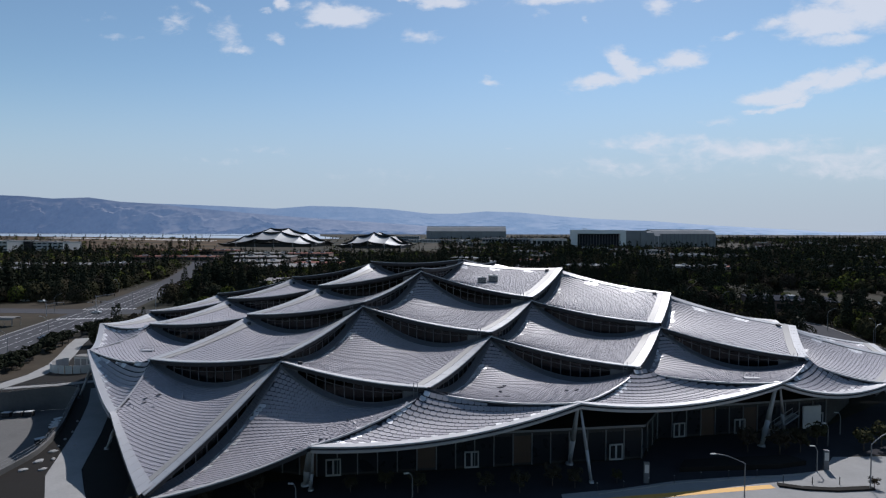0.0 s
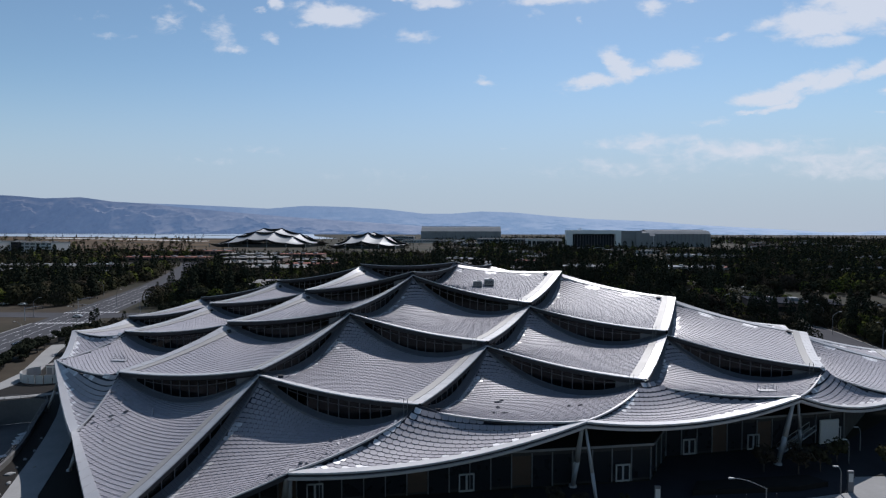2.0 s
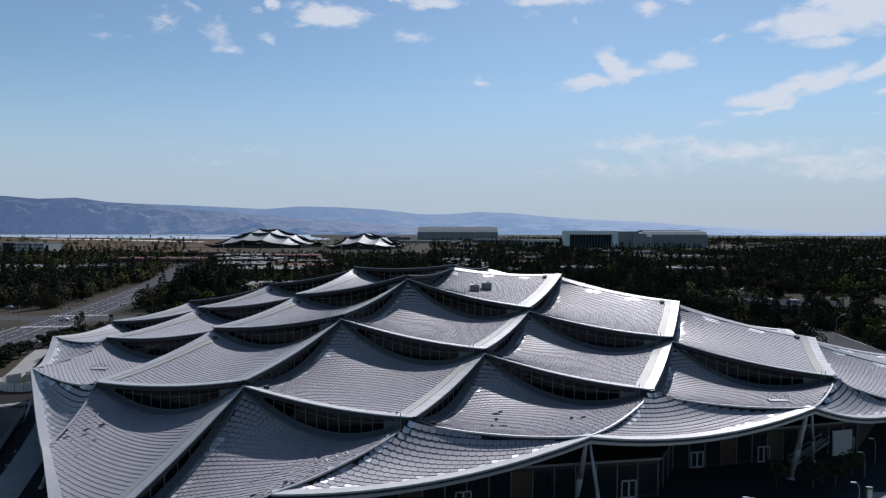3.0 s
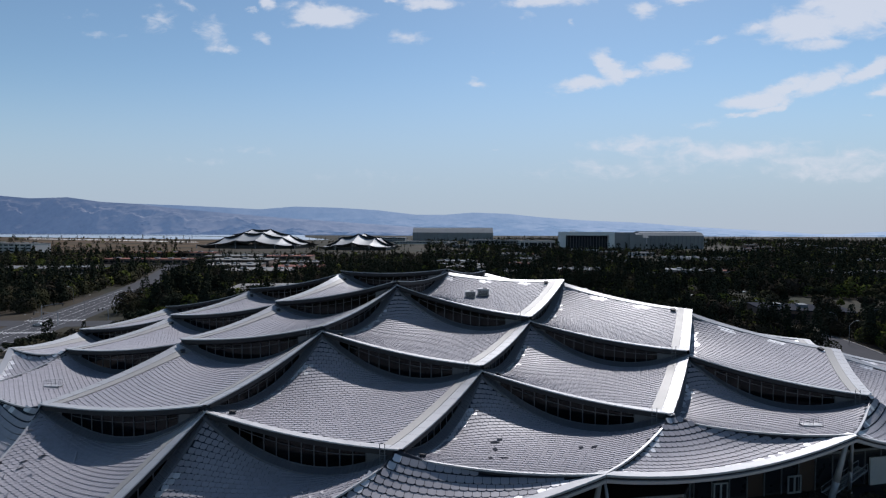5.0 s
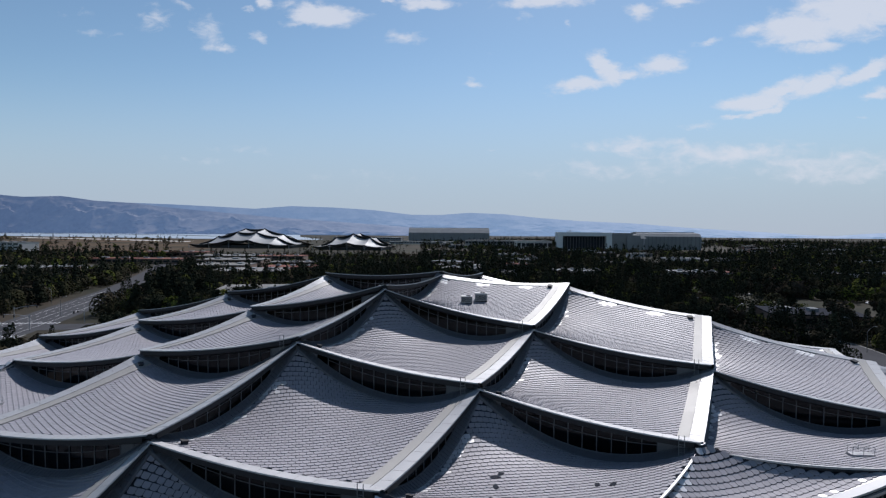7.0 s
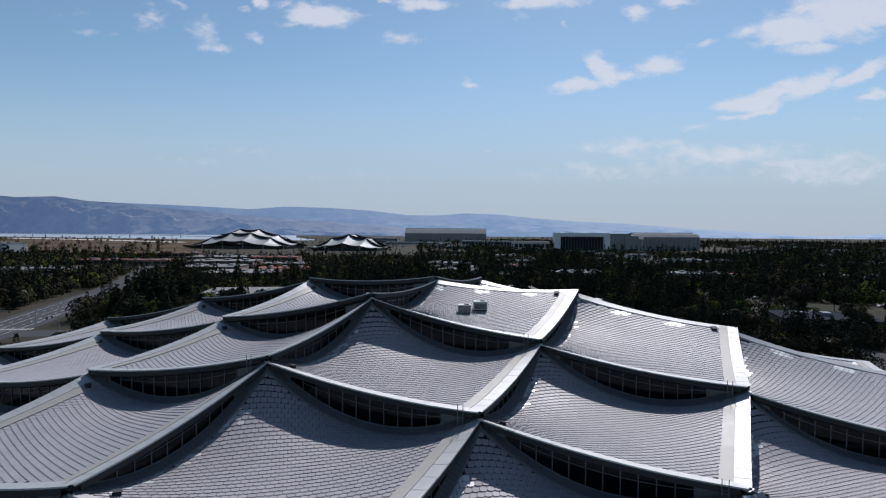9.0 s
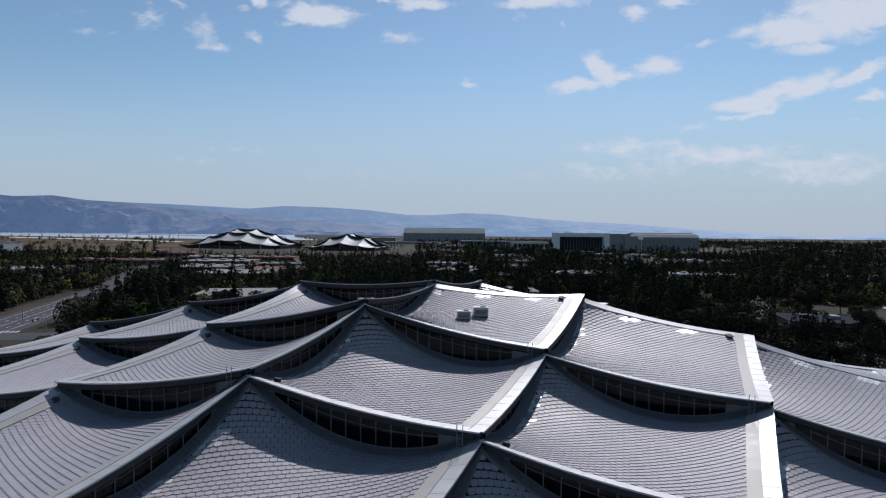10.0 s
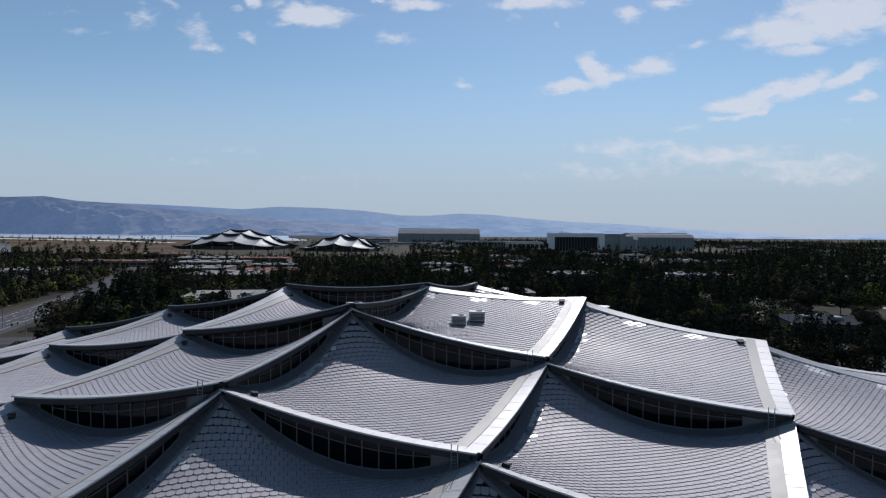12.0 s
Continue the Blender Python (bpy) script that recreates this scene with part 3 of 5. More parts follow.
for (i, j), P in panels.items():
    body = slab(P, 21, "roof_panel", UNDERLAY)
    # shingles in staggered rows across the slope, clear of trims and curbs
    w, h = (0.90, 0.76)
    s, t, c, ex, ey, nz = tile_grid(P, (P.sw, P.se, P.ne, P.nw), w, h)
    lu, lv = np.linalg.norm(P.se - P.sw), np.linalg.norm(P.ne - P.se)
    keep = {}
    for name, kind in P.kind.items():
        keep[name] = {"low": 0.2, "seam": 0.3}.get(kind, (2.5 if name in ("west", "east") else 1.2))
    ok = (s > keep["west"] / lu) & (s < 1 - keep["east"] / lu) & (t > keep["south"] / lv) & (t < 1 - keep["north"] / lv)
    s, t, c, ex, ey, nz = s[ok], t[ok], c[ok], ex[ok], ey[ok], nz[ok]
    single = None
    if (i, j) == (1, 1):
        order = np.argsort(-(t + 0.6 * s))
        single = np.zeros(len(s), bool)
        single[order[:300]] = True
    # bright uncoated filler pieces along the tucked side and here and there along the upper side
    edge = {k: (P.kind[k] == "low") * 1.9 for k in ("west", "east")}
    edge_n = 1.6 if P.kind["north"] != "low" else 0.0
    odd = rng.random(len(s)) * (t > 0.08) * (t < 0.8)
    bright = (s * lu < keep["west"] + edge["west"] * odd) | ((1 - s) * lu < keep["east"] + edge["east"] * odd)
    bright |= ((1 - t) * lv < keep["north"] + edge_n) & (np.sin(s * 19 + i) > 0.55)
    if single is not None:
        bright &= ~single
    if bright.any():
        lay(body, c[bright], ex[bright], ey[bright], nz[bright], w, h, None, FLASHING, "bright metal filler pieces beside the shingles")
    dull = ~bright
    lay(body, c[dull], ex[dull], ey[dull], nz[dull], w, h, None if single is None else single[dull])
    # trims along the raised sides
    centre = (P.sw + P.ne) / 2
    for name, kind in P.kind.items():
        cur = P.side(name)
        a, b = cur[0], cur[-1]
        out = outward(a, b, a + (a - centre) + (b - centre))
        o3 = np.array([out[0], out[1], 0])
        if kind == "low":
            continue
        if kind == "seam":
            v, f = sweep(cur, [out] * len(X), [(-0.17, -0.05), (-0.15, 0.20), (0.15, 0.20), (0.17, -0.05)])
            mesh_ob("seam_cap", v, f, TRIM, canopy)
            continue
        wide = name in ("west", "east")
        lip = 1.45 if wide else 1.05
        inner, far_in = P.side(name, lip), P.side(name, 3.0)
        rows = [inner + (0, 0, 0.22), cur + 0.40 * o3 + (0, 0, 0.27), cur + 0.44 * o3 + (0, 0, 0.10)]
        if not wide:
            rows.insert(0, inner + (0, 0, -0.1))
        strip("eave_trim", rows, TRIM)
        if wide:
            strip("walkway", [far_in - (0, 0, 0.1), far_in + (0, 0, 0.22), inner + (0, 0, 0.22), inner + (0, 0, 0.28)], WALKWAY, "beige walkway strip along the eave")
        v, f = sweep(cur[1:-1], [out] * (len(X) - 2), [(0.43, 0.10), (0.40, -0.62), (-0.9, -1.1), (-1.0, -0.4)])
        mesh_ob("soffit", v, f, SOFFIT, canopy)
        # folded joints across the metal flashing
        bm = bmesh.new()
        for x in np.arange(2.2, np.linalg.norm(b - a), 2.4) / np.linalg.norm(b - a):
            p0, p1 = (Vector([np.interp(x, X, q[:, k]) for k in range(3)]) + Vector((0, 0, lift)) for q, lift in ((inner, 0.225), (cur + 0.40 * o3, 0.275)))
            tube(bm, p0, p1, 0.016, 0.016, 4)
        tagged(part("flashing_joint", bm, WALKWAY, canopy), "thin folded joints across the metal flashing", "", "", "stuff")
        # unseen wall added under outer eaves to keep daylight from behind the clerestories
        if kind == "open" and name != "south" and j >= 2:
            head = cur - 2.0 * o3 - (0, 0, 0.9)
            foot = head.copy()
            foot[:, 2] = 5.9
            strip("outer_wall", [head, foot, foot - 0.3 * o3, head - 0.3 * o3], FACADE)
        other = (i + NEIGHBOUR[name][0], j + NEIGHBOUR[name][1])
        if other in panels:
            low = panels[other].side(OPPOSITE[name])
            window_band(cur, low, out, 14 if not wide else 12, canopy)

for top, a, b in EDGE_PANELS:
    E = EdgePanel(top, a, b)
    body = slab(E, 21, "eave_panel", UNDERLAY)
    lu, lv = np.linalg.norm(E.b - E.a), np.linalg.norm(E.top - (E.a + E.b) / 2)
    w, h = (1.15, 0.92) if top == (2, 1) else (1.0, 0.82)
    s_arr, t_arr, c, ex, ey, nz = tile_grid(E, (E.a, E.b, E.top), w, h)
    bright = (t_arr * lv < 0.8 + 1.6 * rng.random(len(t_arr))) | ((s_arr * lu * (1 - t_arr) < 1.4) & (rng.random(len(t_arr)) < 0.6))
    lay(body, c[bright], ex[bright], ey[bright], nz[bright], w, h, None, FLASHING, "bright metal filler pieces along the eave")
    lay(body, c[~bright], ex[~bright], ey[~bright], nz[~bright], w, h)
    cur = arc(E.a, E.b, X, E.sag)
    out = outward(E.a, E.b, (E.a + E.b) - E.top)
    v, f = sweep(cur, [out] * len(X), [(-0.9, 0.06), (-0.9, 0.2), (0.45, 0.2), (0.5, 0.02), (0.42, -0.12)])
    mesh_ob("eave_trim", v, f, TRIM, canopy)
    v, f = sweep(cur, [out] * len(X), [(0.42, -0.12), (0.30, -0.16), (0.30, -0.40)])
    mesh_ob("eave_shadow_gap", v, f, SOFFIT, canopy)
    v, f = sweep(cur, [out] * len(X), [(0.30, -0.40), (0.52, -0.42), (0.48, -0.85), (-0.8, -1.0), (-0.9, -0.3)])
    mesh_ob("fascia", v, f, TRIM, canopy)

# ---- walls, deck, columns and doors under the canopy ----
FOOT = [(-90, 148), (-78, 124), (-56, 97), (-27, 91.5), (0, 97), (31, 103), (37, 113), (56, 117.5), (76, 123), (92, 140), (104, 160), (100, 185), (60, 200), (-20, 214), (-80, 214), (-98, 185)]


def inset_outline(outline, d):
    c = np.mean(np.array(outline, float), axis=0)
    return [tuple(np.array(p) + (c - p) / np.linalg.norm(c - p) * d) for p in outline]


# deck and set-back upper walls also close off the unseen interior, keeping it dark
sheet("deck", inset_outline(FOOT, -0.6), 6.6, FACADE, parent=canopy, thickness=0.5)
sheet("ground_floor", FOOT, 0.12, SOIL, parent=canopy, thickness=0.1)


def wall_run(outline, z0, z1, mat, name, closed=True, thick=0.35):
    n = len(outline)
    for a in range(n if closed else n - 1):
        p, q = Vector((*outline[a], 0)), Vector((*outline[(a + 1) % n], 0))
        d = (q - p).normalized()
        o = Vector((-d.y, d.x, 0)) * thick
        v = [p, q, q + o, p + o]
        verts = [(u.x, u.y, z0) for u in v] + [(u.x, u.y, z1) for u in v]
        mesh_ob(name, verts, [(3, 2, 1, 0), (4, 5, 6, 7), (0, 1, 5, 4), (1, 2, 6, 5), (2, 3, 7, 6), (3, 0, 4, 7)], mat, canopy)


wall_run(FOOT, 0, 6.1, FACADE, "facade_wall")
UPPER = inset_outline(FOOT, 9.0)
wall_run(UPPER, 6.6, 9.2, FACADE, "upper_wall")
# pale coping on the street side, glass bays and posts
for a in range(2, 8):
    p, q = Vector((*FOOT[a], 0)), Vector((*FOOT[a + 1], 0))
    d = (q - p).normalized()
    o = Vector((d.y, -d.x, 0))
    L = (q - p).length
    m = Matrix(((d.x, o.x, 0, p.x), (d.y, o.y, 0, p.y), (0, 0, 1, 0), (0, 0, 0, 1)))
    bm = bmesh.new()
    box(bm, -0.2, L + 0.2, 0.55, 0.75, 6.25, 6.65, m)
    part("coping", bm, MULLION, canopy, "pale metal deck edge")
    k = max(2, int(L / 3.2))
    for b in range(k):
        x0, x1 = L * b / k + 0.15, L * (b + 1) / k - 0.15
        bm = bmesh.new()
        box(bm, x0, x1, 0.02, 0.06, 0.5 if b % 3 else 0.1, 5.4, m)
        part("facade_glass", bm, DARK_GLASS if (a * 3 + b) % 7 else TIMBER, canopy)
        bm = bmesh.new()
        box(bm, x1 + 0.08, x1 + 0.24, 0.02, 0.22, 0.1, 5.8, m)
        part("facade_post", bm, MULLION, canopy)


def glazed_door(x, y, along, high=3.0, wide=2.6):
    """A white-framed pair of glazed doors set against the wall."""
    d = Vector((along[0], along[1], 0)).normalized()
    o = Vector((d.y, -d.x, 0))
    m = Matrix(((d.x, o.x, 0, x), (d.y, o.y, 0, y), (0, 0, 1, 0.1), (0, 0, 0, 1)))
    door = part_empty("glazed_door", canopy)
    bm = bmesh.new()
    for x0, x1, z0, z1 in ((-wide / 2, -wide / 2 + 0.22, 0, high), (wide / 2 - 0.22, wide / 2, 0, high), (-0.16, 0.16, 0, high), (-wide / 2, wide / 2, high - 0.25, high), (-wide / 2, wide / 2, 0, 0.3)):
        box(bm, x0, x1, 0.1, 0.3, z0, z1, m)
    part("door_frame", bm, DOOR_PAINT, door, "white painted door frame")
    for x0, x1 in ((-wide / 2 + 0.22, -0.16), (0.16, wide / 2 - 0.22)):
        bm = bmesh.new()
        box(bm, x0, x1, 0.14, 0.18, 0.3, high - 0.25, m)
        part("door_glass", bm, DARK_GLASS, door)


def on_wall(a, x):
    p, q = np.array(FOOT[a]), np.array(FOOT[a + 1])
    return (*(p + (q - p) * x), (q - p))


for a, x in ((3, 0.10), (3, 0.98), (4, 0.84), (6, 0.25), (6, 0.96), (7, 0.9)):
    glazed_door(*on_wall(a, x))

# slanting columns that carry the eave nodes
for foot, head, r in (((17.2, 99.6, 0), (17.6, 94.2, 12.2), 0.48), ((19.7, 92.4, 0), (18.0, 93.6, 12.2), 0.30), ((56.4, 110.5, 0), (58.3, 109.4, 12.2), 0.48), ((64.6, 117.7, 0), (59.2, 109.6, 12.2), 0.30),
                      ((-28.0, 88.4, 0), (-26.0, 84.0, 8.0), 0.55), ((-26.6, 86.6, 0), (-25.2, 83.4, 8.0), 0.32), ((-99.4, 130.6, 0), (-91.5, 126.5, 12.6), 0.3), ((-71.0, 100.5, 0), (-66.0, 97.0, 7.8), 0.3),
                      ((-52.5, 82.5, 0), (-47.2, 76.5, 3.6), 0.4), ((100.0, 132.0, 0), (89.0, 125.0, 8.4), 0.45), ((-112.0, 158.0, 0), (-106.0, 151.0, 14.2), 0.42)):
    bm = bmesh.new()
    f, h = Vector(foot), Vector(head)
    mid = f.lerp(h, 0.45)
    tube(bm, f, mid, r * 0.75, r, 12)
    tube(bm, mid, h, r, r * 0.6, 12)
    tube(bm, f - Vector((0, 0, 0.2)), f + Vector((0, 0, 0.35)), r * 1.5, r * 1.4, 12)
    part("column", bm, COLUMN, canopy, "pale grey tapered steel column", True)


# ---- things on the roof ----
def roof_point(cell, s, t):
    p = panels[cell].at(np.array(s), np.array(t))
    e = 0.01
    n = np.cross(panels[cell].at(np.array(s + e), np.array(t)) - p, panels[cell].at(np.array(s), np.array(t + e)) - p)
    return Vector(p), Vector(n / np.linalg.norm(n))


def air_unit(cell, s, t, w=2.5, d=2.0, h=1.7):
    p, _ = roof_point(cell, s, t)
    ob = thing("air_unit", "grey metal rooftop air-handling unit on shingles", "air unit", "rooftop units", at=(p.x, p.y, p.z - 0.1))
    bm = bmesh.new()
    box(bm, -w / 2, w / 2, -d / 2, d / 2, 0.25, h)
    bmesh.ops.bevel(bm, geom=bm.edges[:], offset=0.06, segments=1, affect="EDGES")
    part("casing", bm, TRIM, ob)
    for k in range(5):
        bm = bmesh.new()
        box(bm, -w / 2 + 0.2, w / 2 - 0.2, -d / 2 - 0.04, -d / 2 - 0.002, 0.45 + k * 0.22, 0.57 + k * 0.22)
        part("louvre", bm, SOFFIT, ob)
    bm = bmesh.new()
    box(bm, -w / 2 + 0.1, w / 2 - 0.1, -d / 2 + 0.1, d / 2 - 0.1, -0.6, 0.26)
    part("plinth", bm, SOFFIT, ob)
    bm = bmesh.new()
    tube(bm, (0.4, 0, h), (0.4, 0, h + 0.12), 0.55, 0.5, 12)
    part("fan_cowl", bm, SOFFIT, ob)
    return ob


air_unit((1, 3), 0.40, 0.46)
air_unit((1, 3), 0.47, 0.56, 2.7, 2.0, 1.9)
air_unit((0, 3), 0.86, 0.30, 2.6, 1.6, 1.2)


def roof_platform(cell, s, t):
    """A railed service hatch standing on the shingles."""
    p, _ = roof_point(cell, s, t)
    ob = thing("roof_platform", "pale metal service hatch with guard rail on roof", "roof hatch", "roof hatches", at=(p.x, p.y, p.z))
    bm = bmesh.new()
    box(bm, -1.6, 1.6, -0.6, 0.6, -0.3, 0.35)
    part("hatch", bm, TRIM, ob)
    for x in (-1.5, 0, 1.5):
        for y in (-0.55, 0.55):
            bm = bmesh.new()
            tube(bm, (x, y, 0.3), (x, y, 1.4), 0.04, 0.04, 6)
            part("rail_post", bm, TRIM, ob)
    for y in (-0.55, 0.55):
        for z in (0.9, 1.4):
            bm = bmesh.new()
            tube(bm, (-1.5, y, z), (1.5, y, z), 0.035, 0.035, 6)
            part("rail", bm, TRIM, ob)


roof_platform((3, 2), 0.74, 0.38)
roof_platform((-1, 1), 0.38, 0.45)


def vent_box(cell, s, t, size=0.9):
    p, n = roof_point(cell, s, t)
    q = n.to_track_quat("Z", "Y").to_matrix().to_4x4()
    ob = thing("roof_vent", "small black vent box on silver shingles", "vent", "roof vents", at=p)
    bm = bmesh.new()
    box(bm, -size / 2, size / 2, -size / 2, size / 2, -0.1, 0.5, q)
    bmesh.ops.bevel(bm, geom=bm.edges[:], offset=0.05, segments=1, affect="EDGES")
    part("vent_case", bm, UNDERLAY, ob)
    bm = bmesh.new()
    box(bm, -size / 2 - 0.1, size / 2 + 0.1, -size / 2 - 0.1, size / 2 + 0.1, 0.5, 0.56, q)
    part("vent_hood", bm, SOFFIT, ob)


for cell in ((1, 3), (2, 3), (3, 3), (0, 4)):
    vent_box(cell, 0.875, 0.94)
for cell in ((1, 2), (2, 2), (1, 1), (2, 1), (3, 2), (0, 2), (0, 1), (-1, 2), (-1, 3), (0, 3)):
    vent_box(cell, 0.07, 0.10 if cell[0] > 0 else 0.93, 0.7)

# loose dark shingles lying out of place on one panel
for k, (s, t, turn, w) in enumerate(((0.27, 0.50, 20, 1.1), (0.32, 0.40, -30, 0.9), (0.42, 0.27, 10, 0.9), (0.36, 0.24, -50, 0.6), (0.70, 0.56, 35, 0.8), (0.76, 0.58, 5, 1.0), (0.28, 0.54, 60, 0.6))):
    p, n = roof_point((2, 1), s, t)
    q = n.to_track_quat("Z", "Y").to_matrix().to_4x4() @ pose(0, 0, 0, 0, 0, turn)
    bm = bmesh.new()
    box(bm, -w / 2, w / 2, -0.28, 0.22, 0.10, 0.17, q)
    box(bm, -w / 2 + 0.3, w / 2 + 0.25, -0.45, -0.1, 0.08, 0.13, q)
    ob = part("loose_shingle", bm, UNDERLAY)
    ob.location = p
    tagged(ob, "black loose shingle lying on the silver roof", "roof shingle", "loose shingles")


def ladder(a, b, lean):
    ob = thing("access_ladder", "short grey metal ladder at a roof step", "ladder", "roof ladders", at=a)
    h = b - a[2]
    side = Vector((lean[1], -lean[0], 0)) * 0.35
    for g in (-1, 1):
        bm = bmesh.new()
        tube(bm, side * g, side * g + Vector((0, 0, h + 1.0)), 0.05, 0.05, 6)
        part("stringer", bm, MULLION, ob)
    for k in range(int(h / 0.35)):
        bm = bmesh.new()
        tube(bm, -side + Vector((0, 0, 0.3 + k * 0.35)), side + Vector((0, 0, 0.3 + k * 0.35)), 0.03, 0.03, 6)
        part("rung", bm, MULLION, ob)


for cell in ((1, 2), (2, 2), (1, 1), (0, 2), (1, 3), (2, 3), (3, 3)):
    up, dn = panels[cell].side("south"), None
    below = (cell[0], cell[1] - 1)
    if below in panels and panels[cell].kind["south"] == "high":
        dn = panels[below].side("north")
        a, b = up[37], dn[37]
        out = outward(up[0], up[-1], up[0] + (up[0] - panels[cell].at(0.5, 0.5)))
        ladder((float(b[0] + out[0] * 0.7), float(b[1] + out[1] * 0.7), float(b[2])), float(a[2]), out)

# ---- roads, paths and planting on the ground ----
ROAD = [(-140, 80), (-152, 120), (-168, 183), (-178, 218), (-187, 250), (-198, 290), (-212, 335), (-236, 410), (-262, 480), (-330, 640), (-420, 820)]
sheet("road", ribbon(ROAD, 25), 0.06, ASPHALT, "wide grey asphalt road with lane lines", "road")
CROSS = [(-420, 262), (-330, 266), (-230, 268), (-180, 268), (-120, 282), (-40, 300), (60, 318), (110, 312), (140, 285), (146, 250), (140, 215), (134, 180), (140, 120), (150, 60)]
sheet("road_cross", ribbon(CROSS, 15), 0.07, ASPHALT, "grey asphalt street behind the canopy", "road")


def along(points, offset, step, size, z, mat, name, label):
    """Painted dashes or a kerb drawn along a road at an offset from its middle."""
    p = np.array(points, float)
    seg = np.linalg.norm(np.diff(p, axis=0), axis=1)
    at = np.r_[0, np.cumsum(seg)]
    verts, faces = [], []
    for d in np.arange(0, at[-1] - size[0], step):
        quad = []
        for e in (0, size[0]):
            x, y = np.interp(d + e, at, p[:, 0]), np.interp(d + e, at, p[:, 1])
            k = min(np.searchsorted(at, d + e, side="right") - 1, len(seg) - 1)
            n = np.array([-(p[k + 1] - p[k])[1], (p[k + 1] - p[k])[0]]) / seg[k]
            quad.append([(x + n[0] * (offset + g * size[1] / 2), y + n[1] * (offset + g * size[1] / 2)) for g in (-1, 1)])
        b = len(verts)
        ring = [quad[0][0], quad[1][0], quad[1][1], quad[0][1]]
        verts += [(x, y, z) for x, y in ring] + [(x, y, 0.0) for x, y in ring]
        faces += [(b, b + 1, b + 2, b + 3)] + [(b + m, b + 4 + m, b + 4 + (m + 1) % 4, b + (m + 1) % 4) for m in range(4)]
    ob = mesh_ob(name, verts, faces, mat)
    return tagged(ob, label, "road marking" if mat is not CONCRETE else "kerb", "", "structure")


for off, step, size in ((-4.0, 9, (3.2, 0.22)), (4.2, 9, (3.2, 0.22)), (0.35, 6, (6, 0.18)), (-7.6, 6, (6, 0.2)), (8.2, 6, (6, 0.2))):
    along(ROAD[2:8], off, step, size, 0.075, PAINT_WHITE, "lane_line", "white painted lane line on asphalt")
for off in (-12.6, 12.6):
    along(ROAD[:5], off, 6, (6, 0.5), 0.22, CONCRETE, "kerb", "pale concrete kerb beside the road")
for off in (-7.7, 7.7):
    along(CROSS[6:], off, 6, (6, 0.5), 0.22, CONCRETE, "kerb", "pale concrete kerb beside the street")
for k in range(14):
    a = sheet("crosswalk_bar", [(-207 + k * 1.9, 277 + 0.3 * k), (-206.2 + k * 1.9, 277.1 + 0.3 * k), (-205.4 + k * 1.9, 273.6 + 0.3 * k), (-206.2 + k * 1.9, 273.5 + 0.3 * k)], 0.082, PAINT_WHITE, "white painted crosswalk bar on asphalt", "road marking", 0.01)
    a = sheet("crosswalk_bar", [(-196 + k * 1.6, 243 + 0.25 * k), (-195.3 + k * 1.6, 243.1 + 0.25 * k), (-196.5 + k * 1.6, 246.5 + 0.25 * k), (-197.2 + k * 1.6, 246.4 + 0.25 * k)], 0.083, PAINT_WHITE, "white painted crosswalk bar on asphalt", "road marking", 0.01)

# the planted strip and the pale path west of the canopy
sheet("planting_bed", [(-150, 132), (-138, 134), (-128, 150), (-131, 168), (-140, 182), (-156, 205), (-168, 240), (-150, 236), (-118, 190), (-96, 150), (-60, 92), (-50, 70), (-50, 40), (-81.4, 40)] + [(x + 0.6, y + 0.3) for x, y in RIM[::-1]], 0.05, SOIL, "dark mulched planting bed with low shrubs", "planting bed")
sheet("path", ribbon([(-140, 112), (-128, 134), (-127.5, 150), (-131, 163), (-139, 178), (-146, 190), (-152, 202)], 5.0), 0.12, CONCRETE, "pale concrete footpath between planting and canopy", "path")
sheet("path_walk", ribbon([(-100, 140), (-92.5, 129), (-86, 118), (-80, 107), (-76, 99), (-71.5, 90), (-65, 82), (-56, 72)], 5.2), 0.12, CONCRETE, "pale concrete walk under the canopy eave", "path")
sheet("path_link", ribbon([(-125, 137), (-114, 141), (-103, 147)], 2.2), 0.13, CONCRETE, "narrow pale concrete path", "path")
sheet("forecourt", [(14, 78), (14, 88), (24, 90.5), (34, 94), (45, 96.3), (54, 97.6), (62, 100), (67, 106), (78, 107), (110, 112), (112, 80)], 0.06, CONCRETE, "wide pale concrete forecourt and drive", "pavement")
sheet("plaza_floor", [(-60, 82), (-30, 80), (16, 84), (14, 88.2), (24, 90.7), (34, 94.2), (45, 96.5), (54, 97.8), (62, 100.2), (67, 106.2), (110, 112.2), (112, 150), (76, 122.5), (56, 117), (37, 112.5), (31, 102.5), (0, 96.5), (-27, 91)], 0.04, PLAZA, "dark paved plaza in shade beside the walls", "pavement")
sheet("painted_strip", ribbon([(20, 86.3), (30, 88.6), (40, 90.9), (49.5, 93.0)], 1.3), 0.075, PAINT_YELLOW, "yellow tactile paving strip along the kerb", "pavement")
sheet("verge", ribbon([(50.5, 93.4), (54, 92.4), (59, 92.2), (65.5, 93.2)], 1.1), 0.35, SOIL, "narrow dark planted verge with kerb", "planting bed", 0.4)
sheet("planter", [(36, 97.5), (54, 100.0), (60, 102.0), (58, 104.5), (38, 101)], 0.9, SOIL, "raised concrete planter with dark soil", "planter", 1.0)
along([(20, 88.5), (34, 93.2), (50, 96.3), (61, 99)], 0.0, 4, (4, 0.35), 0.2, CONCRETE, "kerb", "pale concrete kerb beside the forecourt")

